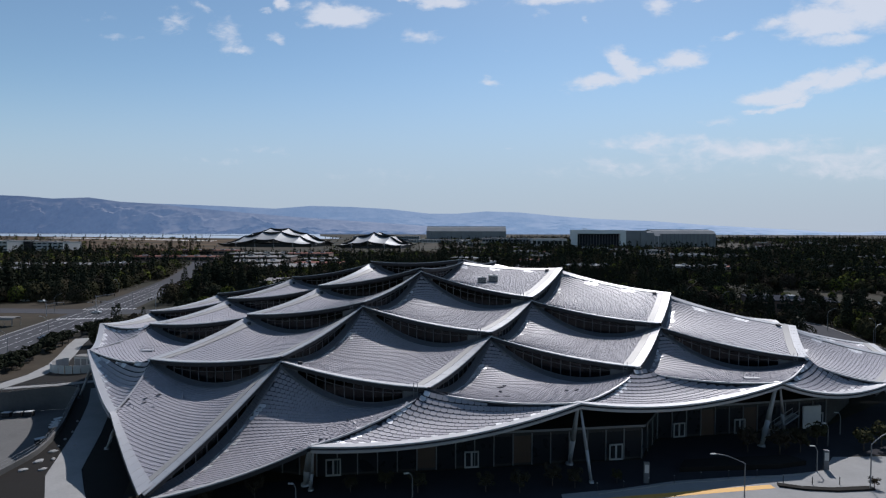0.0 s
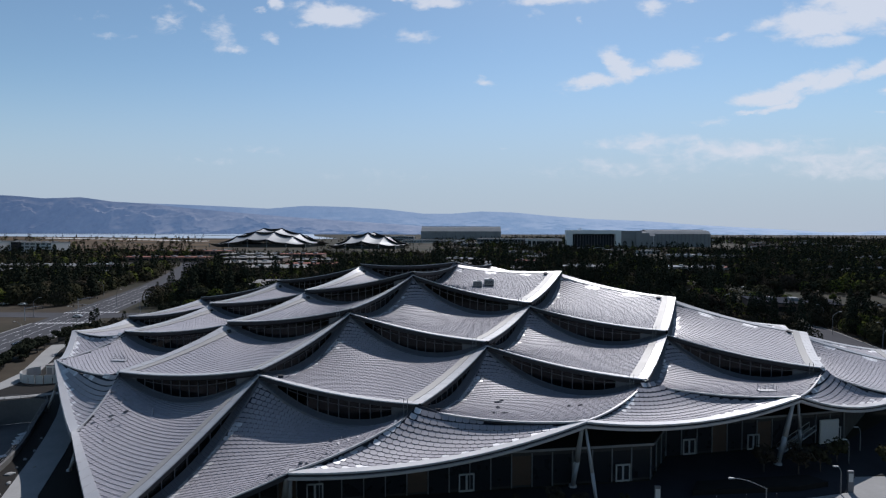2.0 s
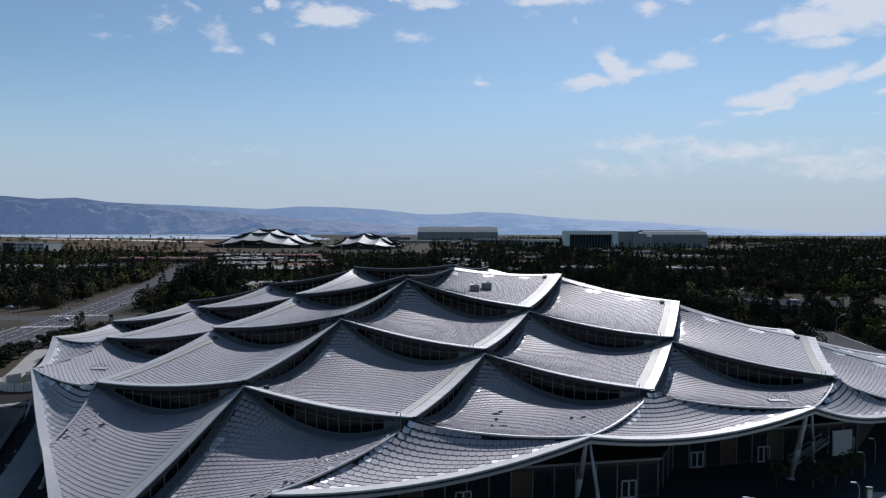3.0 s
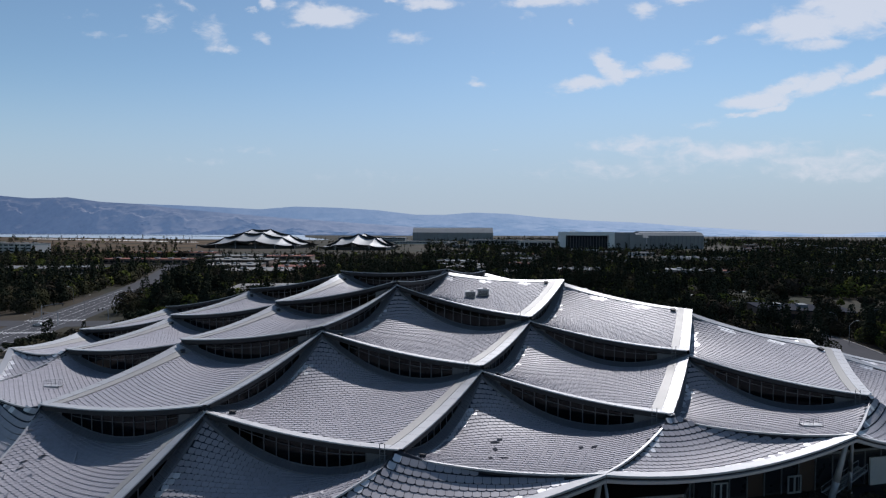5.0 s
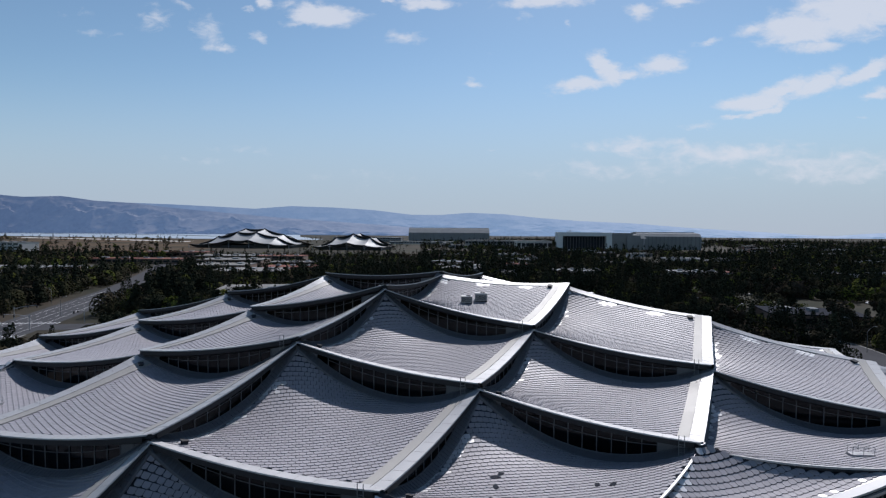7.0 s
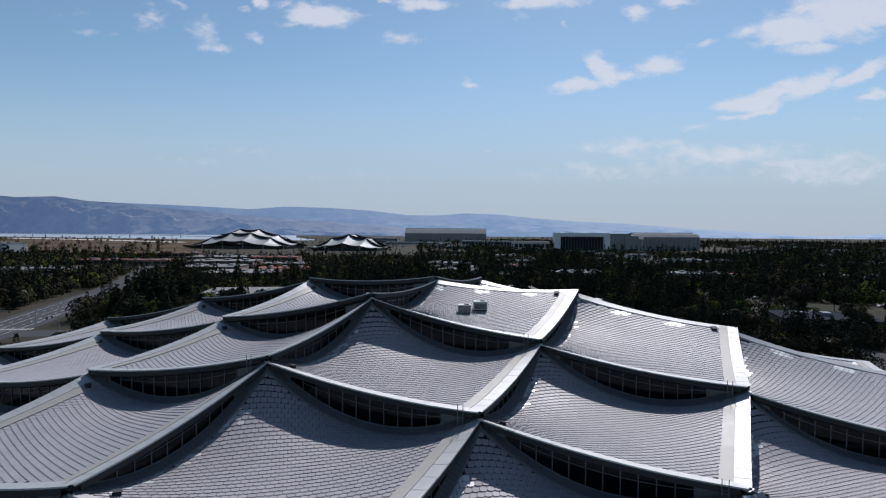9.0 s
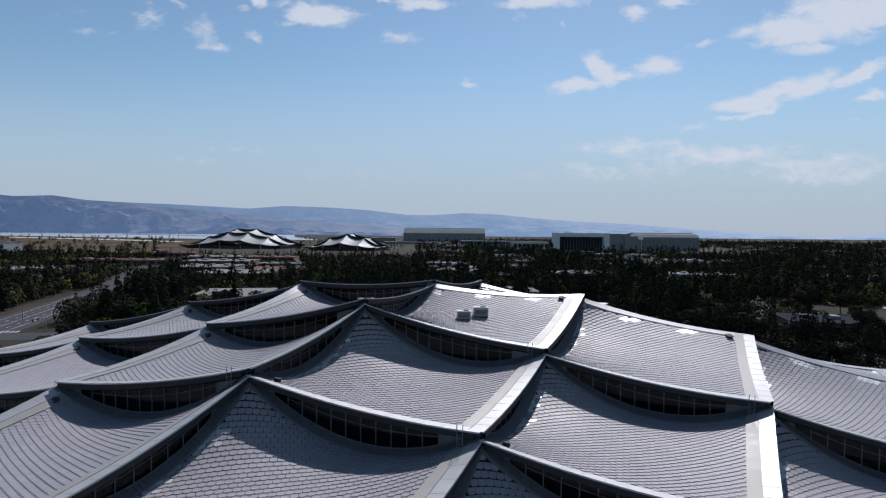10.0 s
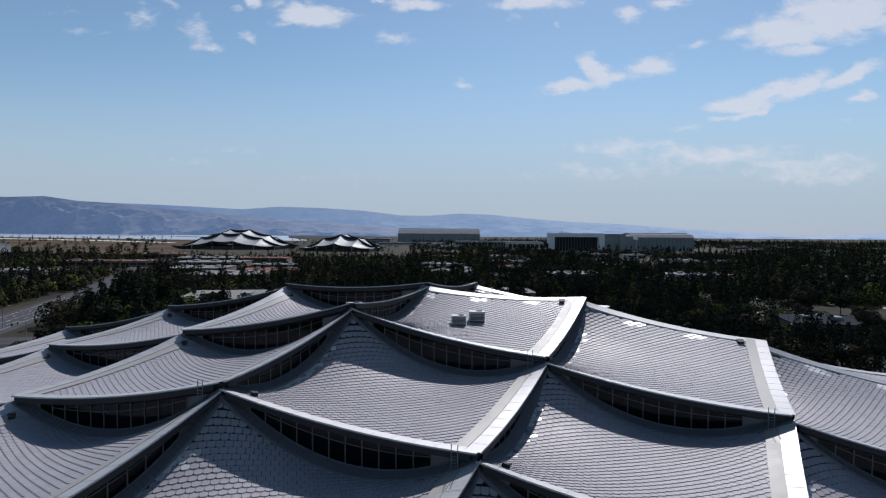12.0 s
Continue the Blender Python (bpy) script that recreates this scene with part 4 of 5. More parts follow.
# sunken service yard with its curved retaining wall and a steel guard rail
YARD_Z = -5.0
rv, rf = sweep([(x, y, 0) for x, y in YARD + YARD[:1]], [(1, 0.4)] * (len(YARD) + 1), [(0, YARD_Z), (0, 1.0), (0.5, 1.0), (0.5, YARD_Z)], True)
yard_wall = mesh_ob("retaining_wall", rv, rf, YARD_PAVING)
tagged(yard_wall, "curved pale concrete retaining wall of a sunken yard", "wall", "", "structure")
sheet("yard_floor", [(x + 0.2, y) for x, y in YARD], YARD_Z, YARD_PAVING, "grey concrete floor of a sunken service yard", "pavement")
guard = thing("guard_rail", "thin grey steel guard rail on the retaining wall", "guard rail", at=(-101, 132, 1.0))
base = Vector((-101, 132, 1.0))
tops = [Vector((x + 0.25, y + 0.1, 1.0)) - base for x, y in RIM[10:-6:2]]
for a, b in zip(tops[:-1], tops[1:]):
    bm = bmesh.new()
    tube(bm, a, a + Vector((0, 0, 1.1)), 0.035, 0.035, 6)
    part("rail_post", bm, MULLION, guard)
    for z in (0.55, 1.1):
        bm = bmesh.new()
        tube(bm, a + Vector((0, 0, z)), b + Vector((0, 0, z)), 0.03, 0.03, 6)
        part("rail", bm, MULLION, guard)
# flat pale boulders lying in the mulch
rock_rng = random.Random(3)
for x, y, w in ((-80.3, 98.6, 2.4), (-79.6, 94.2, 2.8), (-76.2, 91, 2.0), (-84, 108.4, 0.9), (-77.6, 95.2, 1.4), (-79.4, 90.5, 2.4), (-87.6, 114.5, 0.8), (-82.6, 104.5, 1.0), (-78.3, 101.5, 0.8), (-81.2, 101, 0.7)):
    bm = bmesh.new()
    bmesh.ops.create_icosphere(bm, subdivisions=2, radius=1.0)
    for v in bm.verts:
        k = 1 + 0.35 * noise.noise(v.co * 1.3 + Vector((x, y, 0)))
        v.co = Vector((v.co.x * w * 0.34 * k, v.co.y * w * 0.26 * k, v.co.z * 0.28 * k))
    rock = part("boulder", bm, CONCRETE)
    rock.location, rock.rotation_euler = (x, y, 0.1), (0, 0, rock_rng.uniform(0, 3))
    tagged(rock, "flat pale boulder lying in dark mulch", "boulder", "boulders in the mulch")

# pale fence ring beside the canopy corner
fence = thing("fence", "curved white panel fence round equipment", "fence", at=(-120, 158, 0))
for k in range(15):
    a = radians(150 + k * 16)
    bm = bmesh.new()
    box(bm, -0.95, 0.95, -0.04, 0.04, 0.1, 2.5, pose(8.0 * math.cos(a), 6.0 * math.sin(a), 0, 0, 0, math.degrees(math.atan2(6.0 * math.cos(a), -8.0 * math.sin(a)))))
    part("fence_panel", bm, PALE_WALL, fence)
shed = thing("equipment_cabinet", "white metal equipment cabinet inside the fence", "cabinet", at=(-119, 160, 0))
bm = bmesh.new()
box(bm, -3, 3, -1.5, 1.5, 0, 3.6)
part("cabinet_body", bm, PALE_WALL, shed)
for x in (-2, 0, 2):
    bm = bmesh.new()
    box(bm, x - 0.8, x + 0.8, -1.56, -1.502, 1.0, 3.0)
    part("cabinet_door", bm, MULLION, shed)
bm = bmesh.new()
box(bm, -3.2, 3.2, -1.7, 1.7, 3.6, 3.8)
part("cabinet_roof", bm, WHITE_ROOF, shed)


def waste_container(x, y, turn):
    ob = thing("waste_container", "dark waste container with a white lid", "container", "waste containers", at=(x, y, YARD_Z))
    ob.rotation_euler = (0, 0, radians(turn))
    bm = bmesh.new()
    box(bm, -0.9, 0.9, -0.6, 0.6, 0.15, 1.2)
    part("bin_body", bm, SOFFIT, ob)
    bm = bmesh.new()
    box(bm, -0.95, 0.95, -0.65, 0.65, 1.2, 1.34)
    part("lid", bm, PAINT_WHITE, ob)
    for a in (-0.7, 0.7):
        bm = bmesh.new()
        tube(bm, (a, -0.5, 0.1), (a, 0.5, 0.1), 0.1, 0.1, 8)
        part("wheel", bm, SOFFIT, ob)


for x, y, r in ((-98.6, 121.2, 60), (-99.7, 122.8, 60), (-100.6, 124.5, 60), (-101.6, 126.4, 60), (-113, 131.0, 10), (-115.4, 130.4, 12), (-118, 129.8, 8), (-96, 114, 55)):
    waste_container(x, y, r)


# ---- lamps, signals, bollards, cars ----
def street_lamp(x, y, high=9.0, arm=2.6, turn=0.0, label="grey steel street lamp with a curved arm"):
    ob = thing("street_lamp", label, "street lamp", "street lamps", at=(x, y, 0))
    ob.rotation_euler = (0, 0, radians(turn))
    bm = bmesh.new()
    tube(bm, (0, 0, 0), (0, 0, high * 0.8), 0.11, 0.08)
    part("pole", bm, MULLION, ob)
    bm = bmesh.new()
    last = Vector((0, 0, high * 0.8))
    for k in range(1, 7):
        u = k / 6
        p = Vector((-arm * u, 0, high * 0.8 + high * 0.2 * math.sin(u * math.pi / 2)))
        tube(bm, last, p, 0.07, 0.06, 6)
        last = p
    part("arm", bm, MULLION, ob)
    bm = bmesh.new()
    box(bm, -arm - 0.8, -arm + 0.05, -0.16, 0.16, high - 0.08, high + 0.1)
    bmesh.ops.bevel(bm, geom=bm.edges[:], offset=0.05, segments=1, affect="EDGES")
    part("lamp_head", bm, PALE_WALL, ob, "pale lamp head")
    return ob


lamp = street_lamp(42.9, 88.7, 7.0, 4.6, 0)
street_lamp(64.8, 92.8, 9.5, 2.8, 180)
street_lamp(-27, 80.5, 4.0, 0.4, 0)
street_lamp(-9.8, 85.5, 4.0, 0.6, 20)
for x, y, r in ((-161, 196, 0), (-171, 236, 20), (-212, 262, 200), (-196, 300, 180), (-231, 340, 0), (-152, 168, 0), (147, 302, 30), (131, 300, 190), (152, 290, 60), (120, 322, 200), (158, 262, 0), (139, 200, 200), (150, 215, 20), (134, 318, 0), (-222, 232, 0), (148, 240, 180)):
    street_lamp(x, y, 9.5, 2.6, r)
for x, y in ((60.3, 99.4), (69.5, 111.4), (76, 118)):
    street_lamp(x, y, 4.6, 0.5, 0, "slim grey path lamp on the plaza")


def traffic_signal(x, y, turn, arm=9.0):
    ob = thing("traffic_signal", "steel traffic signal with a long mast arm", "traffic signal", "traffic signals", at=(x, y, 0))
    ob.rotation_euler = (0, 0, radians(turn))
    bm = bmesh.new()
    tube(bm, (0, 0, 0), (0, 0, 6.5), 0.17, 0.13)
    part("pole", bm, COLUMN, ob)
    bm = bmesh.new()
    tube(bm, (0, 0, 5.6), (-arm * 0.5, 0, 6.6), 0.12, 0.1)
    tube(bm, (-arm * 0.5, 0, 6.6), (-arm, 0, 6.9), 0.1, 0.07)
    part("mast_arm", bm, COLUMN, ob)
    for a in (-arm, -arm * 0.6):
        bm = bmesh.new()
        box(bm, a - 0.2, a + 0.2, -0.2, 0.2, 5.6, 6.7)
        part("signal_head", bm, SOFFIT, ob, "black signal head")


for x, y, r in ((-181, 262, 20), (-206, 284, 200), (-170, 280, 100), (134.5, 310, 15), (142, 292, 60), (118, 300, 200), (-208, 252, 180)):
    traffic_signal(x, y, r)

for k, (x, y) in enumerate(((24.5, 90.4), (29, 91.8), (33.5, 93.0), (38.5, 94.6), (43.5, 95.6), (48.5, 96.2), (20, 89.4), (52, 94.6), (56.5, 94.2), (61.0, 94.4), (66.8, 95.2))):
    ob = thing("bollard", "thin dark steel bollard with pale cap", "bollard", "bollards along the kerb", at=(x, y, 0.04))
    bm = bmesh.new()
    tube(bm, (0, 0, 0), (0, 0, 1.35), 0.07, 0.06)
    part("post", bm, SOFFIT, ob)
    bm = bmesh.new()
    tube(bm, (0, 0, 1.35), (0, 0, 1.42), 0.08, 0.05)
    part("cap", bm, PALE_WALL, ob)
for x, y in ((28.9, 93.0), (62.3, 100.2)):
    ob = thing("info_pillar", "grey upright information pillar with white panel", "pillar", "info pillars", at=(x, y, 0))
    bm = bmesh.new()
    box(bm, -0.45, 0.45, -0.2, 0.2, 0, 3.6)
    part("pillar_body", bm, CLADDING, ob)
    bm = bmesh.new()
    box(bm, -0.35, 0.35, -0.23, -0.203, 1.8, 3.2)
    part("pillar_panel", bm, PALE_WALL, ob)


def make_car(name, paint, label):
    ob = thing(name, label, "car", "parked cars")
    bm = bmesh.new()
    prof = [(-2.2, 0.35), (-2.25, 0.75), (-2.0, 0.92), (-1.2, 0.98), (-0.6, 1.42), (0.9, 1.45), (1.55, 1.02), (2.15, 0.95), (2.25, 0.6), (2.2, 0.35)]
    ring = [[bm.verts.new((x, y * (0.82 if z > 1.1 else 1), z)) for x, z in prof] for y in (-0.88, 0.88)]
    for a in range(len(prof)):
        b = (a + 1) % len(prof)
        bm.faces.new((ring[0][a], ring[0][b], ring[1][b], ring[1][a]))
    bm.faces.new(ring[0][::-1])
    bm.faces.new(ring[1])
    part("body", bm, paint, ob)
    for y in (-0.80, 0.80):
        bm = bmesh.new()
        box(bm, -0.75, 1.1, y - 0.02, y + 0.02, 1.05, 1.36)
        part("side_window", bm, DARK_GLASS, ob)
    for x in (-1.4, 1.4):
        for y in (-0.85, 0.85):
            bm = bmesh.new()
            tube(bm, (x, y - 0.1, 0.33), (x, y + 0.1, 0.33), 0.33, 0.33, 12)
            part("wheel", bm, UNDERLAY, ob)
    return ob


CAR_WHITE = material("white_car_paint", (0.6, 0.6, 0.6), 0.25, 0.0, 0.05, 1)
CAR_DARK = material("dark_car_paint", (0.03, 0.033, 0.04), 0.25, 0.0, 0.05, 1)
CAR_SILVER = material("silver_car_paint", (0.35, 0.36, 0.37), 0.3, 0.6, 0.05, 1)
cars = [make_car("car", p, l) for p, l in ((CAR_WHITE, "white car parked on the asphalt"), (CAR_DARK, "black car parked on the asphalt"), (CAR_SILVER, "silver car parked on the asphalt"))]
spots = [(-166, 200, 70), (-190, 262, 10), (137, 340, 20), (142, 343, 20), (147, 346, 20), (153, 349, 20), (160, 352, 20), (158, 318, 100), (164, 316, 100), (171, 314, 100), (178, 312, 100), (176, 345, 30), (182, 348, 30), (188, 351, 30),
         (195, 355, 30), (202, 300, 90), (209, 299, 90), (215, 298, 90), (222, 330, 60), (228, 326, 60), (210, 250, 0), (216, 252, 0), (150, 330, 50), (167, 300, 0), (172, 290, 0), (-250, 300, 0), (-262, 302, 0), (-270, 304, 0), (-282, 306, 5),
         (200, 420, 0), (206, 421, 0), (212, 422, 0), (219, 423, 0), (240, 424, 0), (250, 380, 40), (256, 384, 40), (262, 388, 40), (-300, 330, 20), (-310, 334, 20), (-318, 338, 20)]
for k, (x, y, r) in enumerate(spots):
    m = pose(x, y, 0.03, 0, 0, r)
    c = cars[(k * 7 + 1) % 3]
    if not c.get("placed"):
        c.matrix_world = m
        c["placed"] = 1
    else:
        copy_thing(c, m)
for c in cars:
    if not c.get("placed"):
        c.matrix_world = pose(-290, 320, 0.09, 0, 0, 15)

# pale wall and outside stair beside the second entrance
sx, sy, sd = on_wall(7, 0.0)
sd = Vector((sd[0], sd[1], 0)).normalized()
so = Vector((sd.y, -sd.x, 0))
sm = Matrix(((sd.x, so.x, 0, sx), (sd.y, so.y, 0, sy), (0, 0, 1, 0.04), (0, 0, 0, 1)))
bm = bmesh.new()
box(bm, 14.5, 19.0, 0.3, 0.6, 0, 4.8, sm)
part("pale_wall_panel", bm, PALE_WALL, canopy, "pale plastered wall panel")
stair = thing("outside_stair", "grey steel outside stair against the dark facade", "stair")
for k in range(22):
    bm = bmesh.new()
    box(bm, 4 + k * 0.34, 4.36 + k * 0.34, 0.9, 2.5, k * 0.175, 0.06 + k * 0.175, sm)
    part("tread", bm, COLUMN, stair)
for y in (0.9, 2.5):
    bm = bmesh.new()
    a, b = sm @ Vector((4, y, -0.04)), sm @ Vector((11.5, y, 3.75))
    tube(bm, a, b, 0.14, 0.14, 6)
    part("stringer", bm, COLUMN, stair)
    bm = bmesh.new()
    tube(bm, a + Vector((0, 0, 1.05)), b + Vector((0, 0, 1.05)), 0.05, 0.05, 6)
    part("handrail", bm, PALE_WALL, stair)
    for k in range(6):
        p = a.lerp(b, k / 5)
        bm = bmesh.new()
        tube(bm, p, p + Vector((0, 0, 1.05)), 0.03, 0.03, 6)
        part("baluster", bm, COLUMN, stair)

# ---- buildings in the distance ----
def flat_building(name, x, y, w, d, h, wall, roof, label, turn=0.0, storeys=1, category="building", group=""):
    """A flat-roofed building: walls, window strips by storey, parapet roof and a few roof boxes."""
    ob = thing(name, label, category, group, at=(x, y, 0))
    ob.rotation_euler = (0, 0, radians(turn))
    bm = bmesh.new()
    box(bm, -w / 2, w / 2, -d / 2, d / 2, -0.2, h)
    part("wall", bm, wall, ob)
    bm = bmesh.new()
    box(bm, -w / 2 - 0.3, w / 2 + 0.3, -d / 2 - 0.3, d / 2 + 0.3, h, h + 0.5)
    part("roof", bm, roof, ob)
    for s in range(storeys):
        z = h * (s + 0.35) / storeys
        n = max(2, int(w / 9))
        for k in range(n):
            bm = bmesh.new()
            a = -w / 2 + w * (k + 0.12) / n
            box(bm, a, a + w * 0.76 / n, -d / 2 - 0.08, -d / 2 - 0.02, z, z + h * 0.42 / storeys)
            part("window", bm, DARK_GLASS, ob)
    for k in range(3):
        bm = bmesh.new()
        a = -w * 0.3 + k * w * 0.28
        box(bm, a, a + w * 0.09, -d * 0.1, d * 0.12, h + 0.5, h + 2.0)
        part("roof_box", bm, GREY_WALL, ob)
    return ob


flat_building("office_building", -790, 850, 95, 40, 22, PALE_WALL, WHITE_ROOF, "pale four-storey office building with window strips", -6, 4)
flat_building("office_building", -700, 872, 60, 36, 20, PALE_WALL, WHITE_ROOF, "pale office building with dark glazed corner", -6, 4)
flat_building("office_building", -738, 868, 22, 30, 21, FACADE, WHITE_ROOF, "dark glazed office block between pale wings", -6, 4)
for x, y, w, d, h, tn in ((-186, 520, 60, 46, 7, 8), (-235, 575, 55, 40, 8, 6), (-165, 570, 50, 30, 7, 8), (-255, 650, 70, 40, 9, 4), (-300, 760, 90, 40, 8, 4), (-230, 740, 60, 30, 9, 4), (-190, 660, 50, 26, 6, 6)):
    flat_building("brick_building", x, y, w, d, h, BROWN_WALL, WHITE_ROOF if (x + y) % 3 else RED_ROOF, "low brown brick building with a pale flat roof", tn, 2, "building", "brick buildings")
for x, y, w, d, h in ((-440, 700, 90, 26, 6), (-370, 700, 60, 24, 6), (-480, 870, 80, 30, 7), (-420, 880, 60, 30, 7)):
    flat_building("red_roof_building", x, y, w, d, h, BROWN_WALL, RED_ROOF, "low brown building with a red-brown roof", 2, 1, "building", "brick buildings")
flat_building("low_building", -112, 360, 62, 50, 7.5, GREY_WALL, WHITE_ROOF, "grey building with a white flat roof among trees", 10, 1)
flat_building("low_building", 165, 300, 40, 26, 6.0, BROWN_WALL, UNDERLAY, "low brown building with a dark wide roof", -14, 1)
flat_building("low_building", 28, 400, 44, 30, 7.0, GREY_WALL, WHITE_ROOF, "grey building with a pale roof behind the canopy", 4, 1)
for x, y, w, d in ((-400, 505, 150, 36), (-440, 575, 170, 40), (-420, 455, 70, 30)):
    ob = thing("carport", "pale solar carport roof over a car park", "carport", "carports", at=(x, y, 0))
    for k in range(6):
        bm = bmesh.new()
        box(bm, -w / 2, w / 2, -d / 2 + k * d / 6, -d / 2 + (k + 0.72) * d / 6, 3.9, 4.15)
        part("carport_roof", bm, WHITE_ROOF if k % 2 else GREY_WALL, ob)
        for a in (-0.4, -0.13, 0.13, 0.4):
            bm = bmesh.new()
            tube(bm, (a * w, -d / 2 + (k + 0.36) * d / 6, 0), (a * w, -d / 2 + (k + 0.36) * d / 6, 3.9), 0.2, 0.2, 6)
            part("carport_post", bm, MULLION, ob)
shelter = thing("bus_shelter", "white curved-roof shelter beside the road", "shelter", at=(-206, 226, 0))
bm = bmesh.new()
for k in range(8):
    a0, a1 = math.pi * k / 8, math.pi * (k + 1) / 8
    box(bm, -6, 6, -2.5 * math.cos(a0), -2.5 * math.cos(a1), 3.0 + 0.9 * min(math.sin(a0), math.sin(a1)), 3.1 + 0.9 * max(math.sin(a0), math.sin(a1)))
part("shelter_roof", bm, WHITE_ROOF, shelter)
for a in (-5.5, -2, 2, 5.5):
    for b in (-2.2, 2.2):
        bm = bmesh.new()
        tube(bm, (a, b, 0), (a, b, 3.1), 0.1, 0.1, 6)
        part("shelter_post", bm, MULLION, shelter)


def far_canopy(x, y, cols, rows, step_x, step_y, peak, edge, turn, label):
    """A distant building with the same kind of scalloped roof."""
    ob = thing("canopy_building", label, "building", "far canopy buildings", at=(x, y, 0))
    ob.rotation_euler = (0, 0, radians(turn))

    def node(i, j):
        u, v = 2 * i / cols - 1, 2 * j / rows - 1
        r = min(1.0, math.hypot(u * 0.92, v * 0.8))
        return np.array((step_x * (i - cols / 2) + 6 * v, step_y * (j - rows / 2), edge + (peak - edge) * (1 - r ** 1.5)))

    g = np.linspace(0, 1, 9)
    S, T = np.meshgrid(g, g, indexing="ij")
    for i in range(cols):
        for j in range(rows):
            a, b, c, d = node(i, j), node(i + 1, j), node(i + 1, j + 1), node(i, j + 1)
            s, t = S[..., None], T[..., None]
            p = (1 - s) * (1 - t) * a + s * (1 - t) * b + s * t * c + (1 - s) * t * d
            arch = 4 * S * (1 - S)
            p[..., 2] -= 2.2 * arch * (1 - T) + (6.5 * arch + 1.5) * T ** 1.6 + 2.0 * 4 * T * (1 - T)
            n = len(g)
            v = p.reshape(-1, 3)
            f = [(k * n + m, (k + 1) * n + m, (k + 1) * n + m + 1, k * n + m + 1) for k in range(n - 1) for m in range(n - 1)]
            mesh_ob("roof_scale", v, f, MEMBRANE, ob, "", True)
            front = p[:, 0]
            low = front - np.stack([np.zeros(n), np.full(n, -2.0), 1.6 + 5.0 * 4 * g * (1 - g)], 1)
            v = np.concatenate([front - (0, -0.3, 0.6), low])
            mesh_ob("window_band", v, [(k, k + 1, n + k + 1, n + k) for k in range(n - 1)], FACADE, ob)
    bm = bmesh.new()
    w, d = step_x * cols * 0.46, step_y * rows * 0.46
    box(bm, -w, w, -d, d, -0.2, edge - 2.5)
    part("glazed_wall", bm, FACADE, ob)
    for i in range(cols + 1):
        q = node(i, 0)
        bm = bmesh.new()
        tube(bm, (q[0], q[1] + 2, -0.2), (q[0], q[1] + 0.5, q[2] - 0.6), 0.8, 0.6, 8)
        part("column", bm, COLUMN, ob)


far_canopy(-488, 1330, 5, 4, 46, 40, 48, 9, -2, "far building with white scalloped canopy roofs")
far_canopy(-228, 1240, 4, 3, 37, 40, 40, 8, -4, "smaller far building with white scalloped canopy roofs")

# the great intake hall, its flank buildings and the hangars
hall = thing("intake_hall", "huge pale hall with a dark framed intake opening", "hall", at=(265, 1215, 0))
for x0, x1, z0, z1 in ((-58, -46, 0, 41), (46, 58, 0, 41), (-46, 46, 33, 41), (-46, 46, 0, 4)):
    bm = bmesh.new()
    box(bm, x0, x1, 0, 26, z0, z1)
    part("intake_frame", bm, HALL_PAINT, hall)
bm = bmesh.new()
box(bm, -46, 46, 14, 26, 4, 33)
part("intake_back", bm, UNDERLAY, hall)
for k in range(15):
    bm = bmesh.new()
    box(bm, -46 + 6.2 * k, -45.3 + 6.2 * k, 12, 13.9, 4, 33)
    part("vane", bm, FRAME, hall)
bm = bmesh.new()
box(bm, -20, 110, 26, 110, 0, 40)
box(bm, 58, 128, 30, 100, 0, 31)
box(bm, 96, 124, 20, 60, 0, 35)
part("hall_body", bm, GREY_WALL, hall)
bm = bmesh.new()
for k in range(6):
    tube(bm, (-30 + k * 3, 40, 40), (-27 + k * 3, 40, 44 + 2 * math.sin(k)), 0.7, 0.5, 6)
part("roof_rig", bm, PAINT_WHITE, hall)


def hangar(x, y, w, d, h, turn, label, ribs=0, bevelled=0.25):
    ob = thing("hangar", label, "hangar", "hangars", at=(x, y, 0))
    ob.rotation_euler = (0, 0, radians(turn))
    k = h * bevelled
    prof = [(-d / 2, 0), (-d / 2, h - k), (-d / 2 + k * 1.3, h - 0.25 * k), (-d * 0.12, h), (d * 0.12, h), (d / 2 - k * 1.3, h - 0.25 * k), (d / 2, h - k), (d / 2, 0)]
    n = len(prof)
    v = [(a, b, z) for a in (-w / 2, w / 2) for b, z in prof]
    f = [(a, a + 1, n + a + 1, n + a) for a in range(n - 1)] + [tuple(range(n))[::-1], tuple(range(n, 2 * n))]
    mesh_ob("shell", v, f, GREY_WALL, ob)
    for a in range(ribs):
        bm = bmesh.new()
        u = -w / 2 + w * (a + 0.5) / ribs
        box(bm, u - 0.9, u + 0.9, -d / 2 - 1.2, -d / 2 + 0.1, 0, h - k)
        part("buttress", bm, PALE_WALL if ribs < 6 else MULLION, ob)
    bm = bmesh.new()
    box(bm, -w / 2, w / 2, -2, 2, h, h + 1.5)
    part("roof_vent", bm, MULLION, ob)
    return ob


hangar(-45, 2250, 320, 90, 52, 0, "long grey hangar with a rounded roof", 8, 0.35)
hangar(505, 1420, 150, 90, 41, 0, "tall grey ribbed hangar building", 16, 0.22)
hangar(425, 1400, 40, 70, 38, 0, "grey hangar wing with a pitched roof", 4, 0.3)
flat_building("low_building", 170, 1330, 80, 60, 20, PALE_WALL, WHITE_ROOF, "pale shed with a bright roof beside the hall", 0, 1)
flat_building("low_building", 95, 1700, 160, 60, 14, GREY_WALL, WHITE_ROOF, "low grey airfield building", 0, 1)
flat_building("low_building", -330, 2000, 240, 60, 16, GREY_WALL, GREY_WALL, "low grey airfield building", 0, 2)
